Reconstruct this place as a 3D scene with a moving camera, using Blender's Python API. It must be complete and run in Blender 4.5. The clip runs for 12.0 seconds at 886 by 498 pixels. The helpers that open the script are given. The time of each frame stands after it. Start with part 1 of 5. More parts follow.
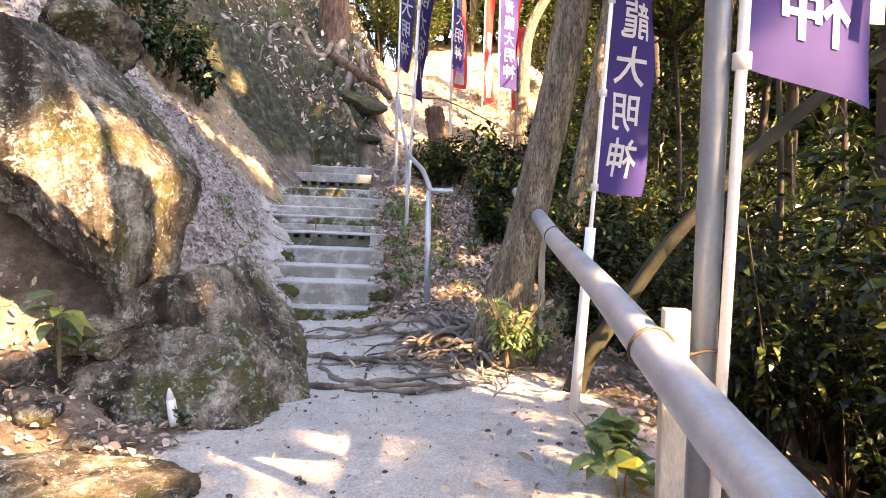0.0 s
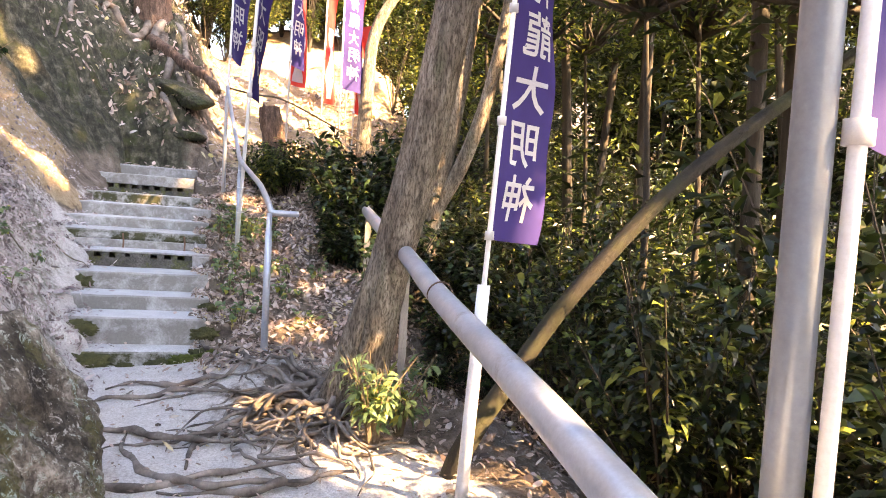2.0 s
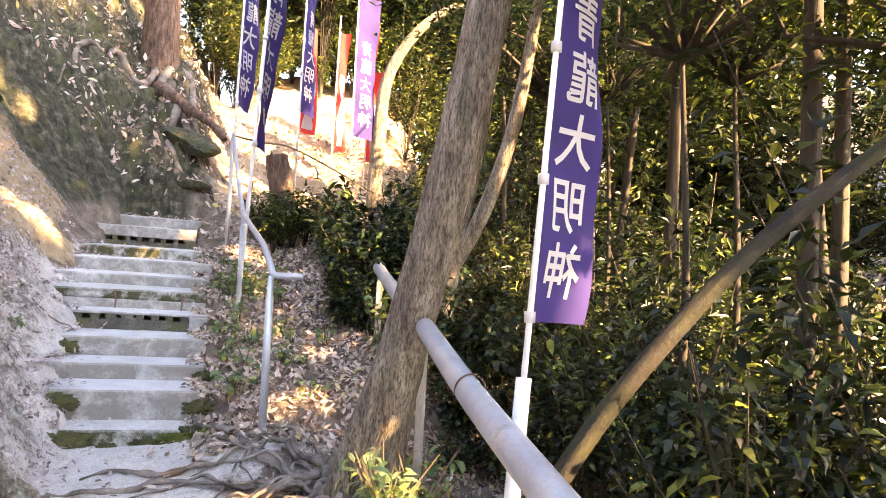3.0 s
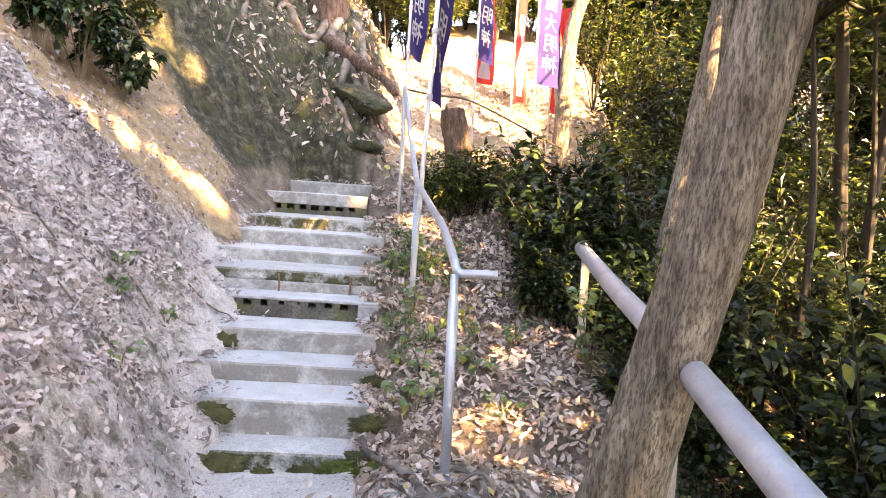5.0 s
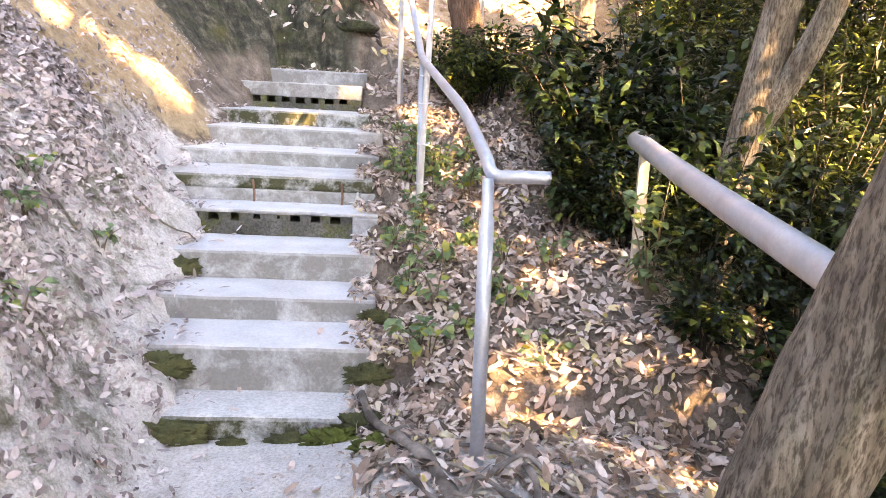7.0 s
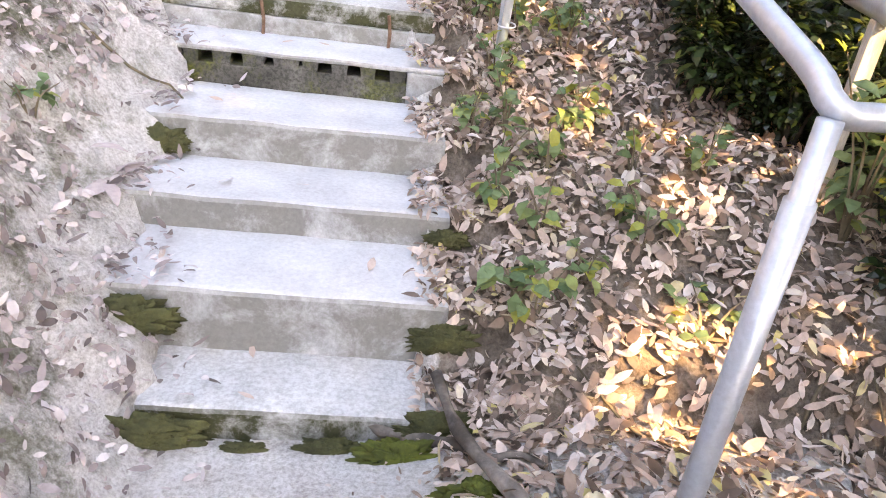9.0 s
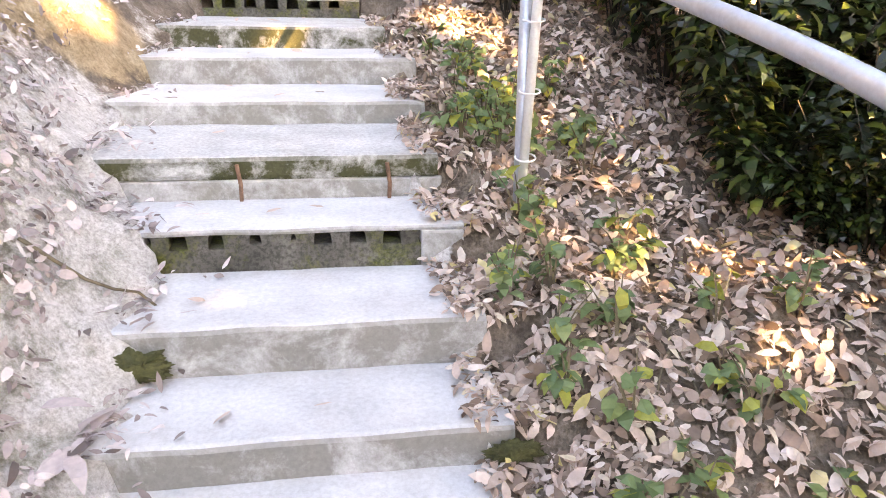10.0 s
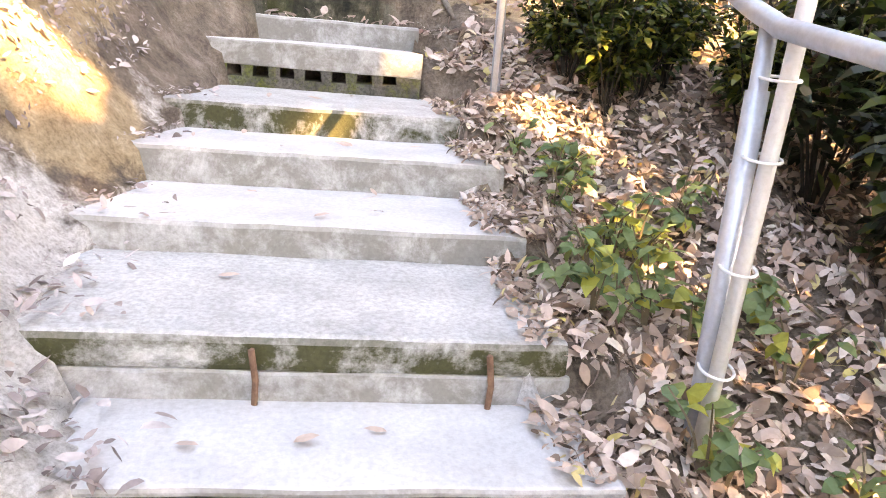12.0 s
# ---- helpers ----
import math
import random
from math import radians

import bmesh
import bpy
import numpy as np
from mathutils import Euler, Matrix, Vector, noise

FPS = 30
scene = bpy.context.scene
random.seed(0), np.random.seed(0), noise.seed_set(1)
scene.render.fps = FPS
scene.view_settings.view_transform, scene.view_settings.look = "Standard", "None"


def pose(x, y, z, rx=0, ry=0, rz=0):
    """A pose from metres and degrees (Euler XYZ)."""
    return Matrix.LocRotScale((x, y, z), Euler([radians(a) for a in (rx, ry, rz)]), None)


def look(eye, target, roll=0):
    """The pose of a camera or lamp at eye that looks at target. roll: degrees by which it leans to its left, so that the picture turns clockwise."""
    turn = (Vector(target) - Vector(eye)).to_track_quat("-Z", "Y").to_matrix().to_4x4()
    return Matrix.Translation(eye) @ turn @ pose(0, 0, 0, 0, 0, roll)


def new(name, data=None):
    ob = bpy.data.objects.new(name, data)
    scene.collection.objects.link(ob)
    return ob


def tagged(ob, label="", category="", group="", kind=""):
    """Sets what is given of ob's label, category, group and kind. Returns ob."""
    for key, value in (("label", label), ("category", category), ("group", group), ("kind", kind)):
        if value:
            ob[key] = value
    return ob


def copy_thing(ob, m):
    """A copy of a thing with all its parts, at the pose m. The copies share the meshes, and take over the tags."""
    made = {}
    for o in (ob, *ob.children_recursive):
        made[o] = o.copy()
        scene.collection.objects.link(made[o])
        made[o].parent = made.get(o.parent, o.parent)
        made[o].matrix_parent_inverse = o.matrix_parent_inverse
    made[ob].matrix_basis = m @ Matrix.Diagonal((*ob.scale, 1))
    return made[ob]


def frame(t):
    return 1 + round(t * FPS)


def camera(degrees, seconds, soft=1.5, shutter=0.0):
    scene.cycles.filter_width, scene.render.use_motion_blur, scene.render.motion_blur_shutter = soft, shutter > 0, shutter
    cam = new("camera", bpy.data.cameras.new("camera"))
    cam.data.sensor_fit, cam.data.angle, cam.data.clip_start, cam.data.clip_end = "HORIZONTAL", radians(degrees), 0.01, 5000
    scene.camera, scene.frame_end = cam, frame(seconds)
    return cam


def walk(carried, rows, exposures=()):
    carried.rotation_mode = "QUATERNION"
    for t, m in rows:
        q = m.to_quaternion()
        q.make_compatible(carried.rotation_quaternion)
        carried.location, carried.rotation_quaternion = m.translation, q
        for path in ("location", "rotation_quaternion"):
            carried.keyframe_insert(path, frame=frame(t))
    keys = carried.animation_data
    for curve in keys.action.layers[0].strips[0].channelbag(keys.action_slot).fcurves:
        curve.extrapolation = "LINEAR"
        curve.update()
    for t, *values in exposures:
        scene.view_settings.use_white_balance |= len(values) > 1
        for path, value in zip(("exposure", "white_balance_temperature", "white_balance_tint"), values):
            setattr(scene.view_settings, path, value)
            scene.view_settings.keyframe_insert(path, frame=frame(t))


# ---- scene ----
cam = camera(64.5, 12.0, soft=1.0)
PATH = [
    (0, (1.163, 1.384, 1.174), (0.899, 3.362, 1.047), 1.0),
    (0.5, (1.045, 1.741, 1.297), (0.746, 3.718, 1.23), 1.0),
    (1, (0.897, 1.974, 1.37), (0.767, 3.969, 1.323), 0.9),
    (1.5, (0.842, 2.116, 1.446), (0.942, 4.112, 1.371), 1.6),
    (2, (0.889, 2.291, 1.405), (1.115, 4.275, 1.292), 3.2),
    (2.5, (0.945, 2.555, 1.506), (1.181, 4.535, 1.355), 3.8),
    (3, (0.862, 2.888, 1.531), (1.055, 4.878, 1.54), 3.2),
    (3.5, (0.78, 3.195, 1.676), (0.833, 5.194, 1.62), 2.5),
    (3.7, (0.787, 3.274, 1.709), (0.731, 5.27, 1.612), 3.7),
    (5.3, (0.569, 4.429, 1.703), (0.253, 6.398, 1.552), 1.6),
    (5.5, (0.576, 4.507, 1.693), (0.233, 6.474, 1.57), 0.4),
    (6, (0.590, 4.747, 1.697), (0.152, 6.692, 1.540), -0.1),
    (6.5, (0.432, 5.032, 1.653), (0.177, 6.995, 1.372), 1.0),
    (7, (0.335, 5.397, 1.582), (0.074, 7.333, 1.151), 1.7),
    (7.2, (0.277, 5.559, 1.554), (-0.035, 7.465, 1.034), 1.9),
    (8.8, (-0.184, 6.527, 1.693), (-0.312, 8.224, 0.642), 8.6),
    (9, (-0.318, 6.684, 1.577), (-0.486, 8.444, 0.642), 6.6),
    (9.5, (-0.515, 6.986, 1.681), (-0.694, 8.773, 0.801), 1.5),
    (10, (-0.645, 7.318, 1.690), (-0.752, 9.175, 0.957), -0.1),
    (10.5, (-0.729, 7.726, 1.753), (-0.914, 9.618, 1.133), -0.2),
    (11, (-0.830, 8.063, 1.730), (-1.003, 9.971, 1.153), 0.2),
    (11.5, (-1.003, 8.334, 1.742), (-1.066, 10.237, 1.129), 3.6),
    (12, (-1.061, 8.476, 1.745), (-1.201, 10.386, 1.166), 3.7),
]
walk(cam, [(t, look(eye, target, roll)) for t, eye, target, roll in PATH], [(0, 3.3, 8000, 20), (2.5, 3.70, 8500, 20), (5.5, 3.88, 8700, 20), (7, 4.06, 8900, 20), (9, 4.14, 9600, 20), (12, 4.14, 10100, 20)])

# ---- world, sun, exposure ----
SUN_AZ, SUN_EL = math.atan2(-0.49, 0.87), radians(36)
to_sun = Vector((math.cos(SUN_AZ) * math.cos(SUN_EL), math.sin(SUN_AZ) * math.cos(SUN_EL), math.sin(SUN_EL)))
world = bpy.data.worlds.new("sky")
scene.world = world
world.use_nodes = True
sky = world.node_tree.nodes.new("ShaderNodeTexSky")
sky.sky_type, sky.sun_disc = "NISHITA", False
sky.sun_elevation, sky.sun_rotation = SUN_EL, math.pi / 2 - SUN_AZ
world.node_tree.links.new(sky.outputs[0], world.node_tree.nodes["Background"].inputs[0])
world.node_tree.nodes["Background"].inputs[1].default_value = 0.15
sun = new("sun", bpy.data.lights.new("sun", "SUN"))
sun.data.energy, sun.data.angle, sun.data.color = 5.0, radians(0.8), (1.0, 0.72, 0.42)
sun.matrix_world = look(to_sun * 60, (0, 0, 0))

# ---- materials ----
def nodes_of(name):
    m = bpy.data.materials.new(name)
    m.use_nodes = True
    return m, m.node_tree.nodes, m.node_tree.links, m.node_tree.nodes["Principled BSDF"]


def ramp_of(n, stops):
    r = n.new("ShaderNodeValToRGB")
    while len(r.color_ramp.elements) < len(stops):
        r.color_ramp.elements.new(0.5)
    for e, (p, c) in zip(r.color_ramp.elements, stops):
        e.position, e.color = p, (*c, 1)
    return r


def noise_of(n, l, coord, scale, detail=6, rough=0.6, dist=0.0):
    t = n.new("ShaderNodeTexNoise")
    t.inputs["Scale"].default_value, t.inputs["Detail"].default_value = scale, detail
    t.inputs["Roughness"].default_value, t.inputs["Distortion"].default_value = rough, dist
    l.new(coord, t.inputs["Vector"])
    return t


def mix_of(n, l, fac, a, b, blend="MIX"):
    m = n.new("ShaderNodeMix")
    m.data_type, m.blend_type = "RGBA", blend
    for sock, v in ((m.inputs[0], fac), (m.inputs[6], a), (m.inputs[7], b)):
        if isinstance(v, (int, float)):
            sock.default_value = v
        elif isinstance(v, tuple):
            sock.default_value = (*v, 1)
        else:
            l.new(v, sock)
    return m.outputs[2]


def surface(name, stops, scale=3.0, fine=40.0, fine_stops=((0.3, (0.6, 0.6, 0.6)), (0.7, (1, 1, 1))), rough=0.85, bump=0.3, depth=0.02,
            metal=0.0, patch=None, patch_scale=1.5, patch_edge=(0.52, 0.62), stretch=(1, 1, 1), random_tint=0.0, upright=False):
    """Colour from broad noise times fine grain, an optional second colour in patches, relief from both."""
    m, n, l, p = nodes_of(name)
    tc, mp = n.new("ShaderNodeTexCoord"), n.new("ShaderNodeMapping")
    mp.inputs["Scale"].default_value = stretch
    l.new(tc.outputs["Object"], mp.inputs["Vector"])
    co = mp.outputs[0]
    broad, grain = noise_of(n, l, co, scale), noise_of(n, l, co, fine, 8, 0.7)
    rb, rf = ramp_of(n, stops), ramp_of(n, fine_stops)
    l.new(broad.outputs[0], rb.inputs[0]), l.new(grain.outputs[0], rf.inputs[0])
    col = mix_of(n, l, 1.0, rb.outputs[0], rf.outputs[0], "MULTIPLY")
    if patch:
        pn = noise_of(n, l, co, patch_scale, 10, 0.76, 0.25)
        pr = ramp_of(n, ((patch_edge[0], (0, 0, 0)), (patch_edge[1], (1, 1, 1))))
        l.new(pn.outputs[0], pr.inputs[0])
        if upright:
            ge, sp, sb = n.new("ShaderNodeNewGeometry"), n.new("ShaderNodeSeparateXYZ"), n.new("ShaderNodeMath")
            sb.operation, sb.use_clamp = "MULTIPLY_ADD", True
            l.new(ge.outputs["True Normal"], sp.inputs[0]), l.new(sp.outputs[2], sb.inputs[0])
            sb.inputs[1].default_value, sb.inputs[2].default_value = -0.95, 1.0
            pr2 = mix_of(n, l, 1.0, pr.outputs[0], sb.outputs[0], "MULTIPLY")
        else:
            pr2 = pr.outputs[0]
        shade = mix_of(n, l, 1.0, patch, rf.outputs[0], "MULTIPLY")
        col = mix_of(n, l, pr2, col, shade)
    if random_tint:
        oi = n.new("ShaderNodeObjectInfo")
        rr = ramp_of(n, ((0, (1 - random_tint,) * 3), (1, (1, 1, 1))))
        l.new(oi.outputs["Random"], rr.inputs[0])
        col = mix_of(n, l, 1.0, col, rr.outputs[0], "MULTIPLY")
    l.new(col, p.inputs["Base Color"])
    p.inputs["Roughness"].default_value, p.inputs["Metallic"].default_value = rough, metal
    add = n.new("ShaderNodeMath")
    add.operation = "MULTIPLY_ADD"
    l.new(grain.outputs[0], add.inputs[0])
    add.inputs[1].default_value = 0.5
    l.new(broad.outputs[0], add.inputs[2])
    b = n.new("ShaderNodeBump")
    b.inputs["Strength"].default_value, b.inputs["Distance"].default_value = bump, depth
    l.new(add.outputs[0], b.inputs["Height"]), l.new(b.outputs[0], p.inputs["Normal"])
    return m


def leaf_material(name, stops, rough=0.5, glow=0.35):
    """Each leaf its own tint; part of the light passes through."""
    m, n, l, p = nodes_of(name)
    geo = n.new("ShaderNodeNewGeometry")
    r = ramp_of(n, stops)
    l.new(geo.outputs["Random Per Island"], r.inputs[0])
    tc = n.new("ShaderNodeTexCoord")
    ns = noise_of(n, l, tc.outputs["Object"], 30, 3)
    rf = ramp_of(n, ((0.3, (0.7, 0.7, 0.7)), (0.7, (1, 1, 1))))
    l.new(ns.outputs[0], rf.inputs[0])
    col = mix_of(n, l, 1.0, r.outputs[0], rf.outputs[0], "MULTIPLY")
    l.new(col, p.inputs["Base Color"])
    p.inputs["Roughness"].default_value = rough
    if glow:
        tr, ms = n.new("ShaderNodeBsdfTranslucent"), n.new("ShaderNodeMixShader")
        l.new(col, tr.inputs[0])
        ms.inputs[0].default_value = glow
        l.new(p.outputs[0], ms.inputs[1]), l.new(tr.outputs[0], ms.inputs[2])
        l.new(ms.outputs[0], n["Material Output"].inputs[0])
    return m


def ground_material():
    m, n, l, p = nodes_of("ground_soil")
    tc = n.new("ShaderNodeTexCoord")
    co = tc.outputs["Object"]
    broad, mid, grain = noise_of(n, l, co, 1.2), noise_of(n, l, co, 7, 6, 0.7), noise_of(n, l, co, 70, 8, 0.75)
    soil = ramp_of(n, ((0.3, (0.09, 0.068, 0.053)), (0.5, (0.22, 0.175, 0.14)), (0.7, (0.40, 0.34, 0.29))))
    sand = ramp_of(n, ((0.3, (0.62, 0.595, 0.58)), (0.7, (0.82, 0.80, 0.79))))
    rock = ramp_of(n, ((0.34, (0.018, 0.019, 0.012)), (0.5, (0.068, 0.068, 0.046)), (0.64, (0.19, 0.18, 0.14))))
    clay = ramp_of(n, ((0.3, (0.30, 0.21, 0.12)), (0.5, (0.48, 0.36, 0.225)), (0.7, (0.64, 0.515, 0.36))))
    for r, src in ((soil, mid), (sand, mid), (rock, mid), (clay, mid)):
        l.new(src.outputs[0], r.inputs[0])
    gr = ramp_of(n, ((0.36, (0.60, 0.58, 0.55)), (0.58, (1, 1, 1))))
    l.new(grain.outputs[0], gr.inputs[0])
    col = soil.outputs[0]
    for key, layer in (("clay", clay), ("rock", rock), ("sand", sand)):
        at = n.new("ShaderNodeAttribute")
        at.attribute_name = key
        ad = n.new("ShaderNodeMath")
        ad.operation = "MULTIPLY_ADD"
        l.new(mid.outputs[0], ad.inputs[0])
        ad.inputs[1].default_value = 0.8
        l.new(at.outputs["Fac"], ad.inputs[2])
        e = ramp_of(n, ((0.80, (0, 0, 0)), (0.98, (1, 1, 1))))
        l.new(ad.outputs[0], e.inputs[0])
        col = mix_of(n, l, e.outputs[0], col, layer.outputs[0])
    stm = n.new("ShaderNodeMapping")
    stm.inputs["Scale"].default_value = (6.0, 6.0, 1.3)
    l.new(co, stm.inputs["Vector"])
    crag = noise_of(n, l, stm.outputs[0], 1.6, 10, 0.72, 0.4)
    cr = ramp_of(n, ((0.36, (0.30, 0.29, 0.26)), (0.5, (0.85, 0.85, 0.82)), (0.64, (1.5, 1.45, 1.38))))
    l.new(crag.outputs[0], cr.inputs[0])
    rk0 = n.new("ShaderNodeAttribute")
    rk0.attribute_name = "rock"
    col = mix_of(n, l, rk0.outputs["Fac"], col, mix_of(n, l, 1.0, col, cr.outputs[0], "MULTIPLY"))
    verge = n.new("ShaderNodeAttribute")
    verge.attribute_name = "verge"
    vn = noise_of(n, l, co, 3.2, 10, 0.78, 0.2)
    vr = ramp_of(n, ((0.46, (0, 0, 0)), (0.60, (0.8, 0.8, 0.8))))
    l.new(vn.outputs[0], vr.inputs[0])
    col = mix_of(n, l, mix_of(n, l, 1.0, vr.outputs[0], verge.outputs["Fac"], "MULTIPLY"), col, (0.10, 0.105, 0.045))
    moss = noise_of(n, l, co, 2.3, 8, 0.7)
    mr = ramp_of(n, ((0.50, (0, 0, 0)), (0.62, (0.75, 0.75, 0.75))))
    l.new(moss.outputs[0], mr.inputs[0])
    rk = n.new("ShaderNodeAttribute")
    rk.attribute_name = "rock"
    mm = mix_of(n, l, 1.0, mr.outputs[0], rk.outputs["Fac"], "MULTIPLY")
    col = mix_of(n, l, mm, col, (0.065, 0.078, 0.024))
    col = mix_of(n, l, 1.0, col, gr.outputs[0], "MULTIPLY")
    l.new(col, p.inputs["Base Color"])
    p.inputs["Roughness"].default_value = 0.95
    add = n.new("ShaderNodeMath")
    add.operation = "MULTIPLY_ADD"
    l.new(grain.outputs[0], add.inputs[0])
    add.inputs[1].default_value = 0.4
    cb = n.new("ShaderNodeMath")
    cb.operation = "MULTIPLY_ADD"
    l.new(crag.outputs[0], cb.inputs[0]), l.new(rk0.outputs["Fac"], cb.inputs[1]), l.new(mid.outputs[0], cb.inputs[2])
    l.new(cb.outputs[0], add.inputs[2])
    b = n.new("ShaderNodeBump")
    b.inputs["Strength"].default_value, b.inputs["Distance"].default_value = 0.8, 0.06
    l.new(add.outputs[0], b.inputs["Height"]), l.new(b.outputs[0], p.inputs["Normal"])
    return m


M_GROUND = ground_material()
# Upright faces coloured darker: riser stains plus the weaker light risers get.
M_CONCRETE = surface("weathered_concrete_dim_risers", ((0.3, (0.52, 0.53, 0.55)), (0.7, (0.68, 0.69, 0.71))), 4, 60, ((0.36, (0.82, 0.82, 0.81)), (0.62, (1, 1, 1))), bump=0.35, depth=0.012,
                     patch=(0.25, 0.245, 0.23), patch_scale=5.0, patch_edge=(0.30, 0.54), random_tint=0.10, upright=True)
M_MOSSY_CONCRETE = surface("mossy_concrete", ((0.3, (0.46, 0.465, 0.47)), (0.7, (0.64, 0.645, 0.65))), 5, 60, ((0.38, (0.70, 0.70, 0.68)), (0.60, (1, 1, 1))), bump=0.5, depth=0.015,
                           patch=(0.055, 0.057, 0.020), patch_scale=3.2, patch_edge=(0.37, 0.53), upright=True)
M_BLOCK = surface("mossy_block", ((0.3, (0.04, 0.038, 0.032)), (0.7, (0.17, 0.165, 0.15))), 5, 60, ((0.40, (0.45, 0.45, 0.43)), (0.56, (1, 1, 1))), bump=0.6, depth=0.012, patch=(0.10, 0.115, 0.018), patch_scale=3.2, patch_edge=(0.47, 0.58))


def rock_material():
    """Weathered boulder: stained stone, crusty pale lichen, moss in hollows."""
    m, n, l, p = nodes_of("lichened_boulder")
    tc = n.new("ShaderNodeTexCoord")
    co = tc.outputs["Object"]
    big, mid, grain, spot, mossn = noise_of(n, l, co, 1.6, 8, 0.62, 0.6), noise_of(n, l, co, 6, 8, 0.7, 0.3), noise_of(n, l, co, 55, 6, 0.75), noise_of(n, l, co, 19, 10, 0.8, 0.5), noise_of(n, l, co, 2.1, 8, 0.7, 0.3)
    rb = ramp_of(n, ((0.36, (0.06, 0.05, 0.038)), (0.45, (0.19, 0.17, 0.145)), (0.54, (0.36, 0.34, 0.315)), (0.66, (0.56, 0.54, 0.52))))
    l.new(big.outputs[0], rb.inputs[0])
    rm = ramp_of(n, ((0.38, (0.25, 0.23, 0.21)), (0.5, (0.8, 0.79, 0.78)), (0.62, (1.25, 1.23, 1.2))))
    l.new(mid.outputs[0], rm.inputs[0])
    col = mix_of(n, l, 1.0, rb.outputs[0], rm.outputs[0], "MULTIPLY")
    sm = n.new("ShaderNodeMapping")
    sm.inputs["Scale"].default_value = (4.5, 4.5, 0.7)
    l.new(co, sm.inputs["Vector"])
    streak = noise_of(n, l, sm.outputs[0], 1.1, 8, 0.65, 0.5)
    sr = ramp_of(n, ((0.40, (0.20, 0.175, 0.14)), (0.47, (0.62, 0.60, 0.56)), (0.56, (1.15, 1.13, 1.1))))
    l.new(streak.outputs[0], sr.inputs[0])
    col = mix_of(n, l, 1.0, col, sr.outputs[0], "MULTIPLY")
    mr = ramp_of(n, ((0.52, (0, 0, 0)), (0.58, (0.85, 0.85, 0.85))))
    l.new(mossn.outputs[0], mr.inputs[0])
    col = mix_of(n, l, mr.outputs[0], col, (0.085, 0.085, 0.022))
    ls = ramp_of(n, ((0.55, (0, 0, 0)), (0.575, (1, 1, 1))))
    l.new(spot.outputs[0], ls.inputs[0])
    lb = ramp_of(n, ((0.36, (0.1, 0.1, 0.1)), (0.48, (0.9, 0.9, 0.9))))
    l.new(big.outputs[0], lb.inputs[0])
    fac = mix_of(n, l, 1.0, ls.outputs[0], lb.outputs[0], "MULTIPLY")
    lc = ramp_of(n, ((0.45, (0.62, 0.60, 0.57)), (0.56, (0.42, 0.56, 0.51))))
    l.new(mossn.outputs[0], lc.inputs[0])
    col = mix_of(n, l, fac, col, lc.outputs[0])
    rg = ramp_of(n, ((0.38, (0.42, 0.41, 0.39)), (0.54, (1, 1, 1))))
    l.new(grain.outputs[0], rg.inputs[0])
    col = mix_of(n, l, 1.0, col, rg.outputs[0], "MULTIPLY")
    l.new(col, p.inputs["Base Color"])
    p.inputs["Roughness"].default_value = 0.92
    h1, h2 = n.new("ShaderNodeMath"), n.new("ShaderNodeMath")
    h1.operation = h2.operation = "MULTIPLY_ADD"
    l.new(grain.outputs[0], h1.inputs[0])
    h1.inputs[1].default_value = 0.3
    l.new(mid.outputs[0], h1.inputs[2])
    l.new(spot.outputs[0], h2.inputs[0])
    h2.inputs[1].default_value = 0.6
    l.new(h1.outputs[0], h2.inputs[2])
    bu = n.new("ShaderNodeBump")
    bu.inputs["Strength"].default_value, bu.inputs["Distance"].default_value = 0.9, 0.05
    l.new(h2.outputs[0], bu.inputs["Height"]), l.new(bu.outputs[0], p.inputs["Normal"])
    return m


M_ROCK = rock_material()
M_DARKROCK = surface("dark_mossy_rock", ((0.34, (0.02, 0.02, 0.014)), (0.5, (0.075, 0.075, 0.055)), (0.66, (0.19, 0.18, 0.15))), 4, 40, ((0.40, (0.32, 0.32, 0.3)), (0.56, (1, 1, 1))), bump=0.9, depth=0.04, patch=(0.06, 0.07, 0.02), patch_scale=2.2, patch_edge=(0.45, 0.6))
M_BARK = surface("furrowed_bark", ((0.34, (0.12, 0.10, 0.078)), (0.5, (0.24, 0.205, 0.16)), (0.66, (0.40, 0.355, 0.29))), 5, 26, ((0.42, (0.34, 0.32, 0.29)), (0.54, (1, 1, 1))), bump=1.0, depth=0.03,
                 stretch=(3.2, 3.2, 0.75), patch=(0.17, 0.18, 0.11), patch_scale=1.2, patch_edge=(0.55, 0.7))
M_DARKBARK = surface("dark_forest_bark", ((0.3, (0.024, 0.02, 0.015)), (0.7, (0.075, 0.062, 0.047))), 5, 45, bump=0.7, depth=0.02, stretch=(3, 3, 0.5))
M_MOSSBARK = surface("mossy_bark", ((0.3, (0.016, 0.014, 0.010)), (0.7, (0.050, 0.044, 0.032))), 5, 45, bump=0.8, depth=0.02,
                     patch=(0.048, 0.054, 0.017), patch_scale=2.5, patch_edge=(0.47, 0.62))
M_ROOT = surface("root_bark", ((0.36, (0.07, 0.056, 0.046)), (0.66, (0.36, 0.31, 0.27))), 5, 50, bump=0.8, depth=0.012)
M_REDBARK = surface("reddish_peeling_bark", ((0.34, (0.06, 0.036, 0.026)), (0.5, (0.17, 0.10, 0.07)), (0.66, (0.30, 0.20, 0.15))), 6, 30, ((0.34, (0.35, 0.33, 0.3)), (0.62, (1, 1, 1))), bump=0.9, depth=0.03, stretch=(3, 3, 0.8))
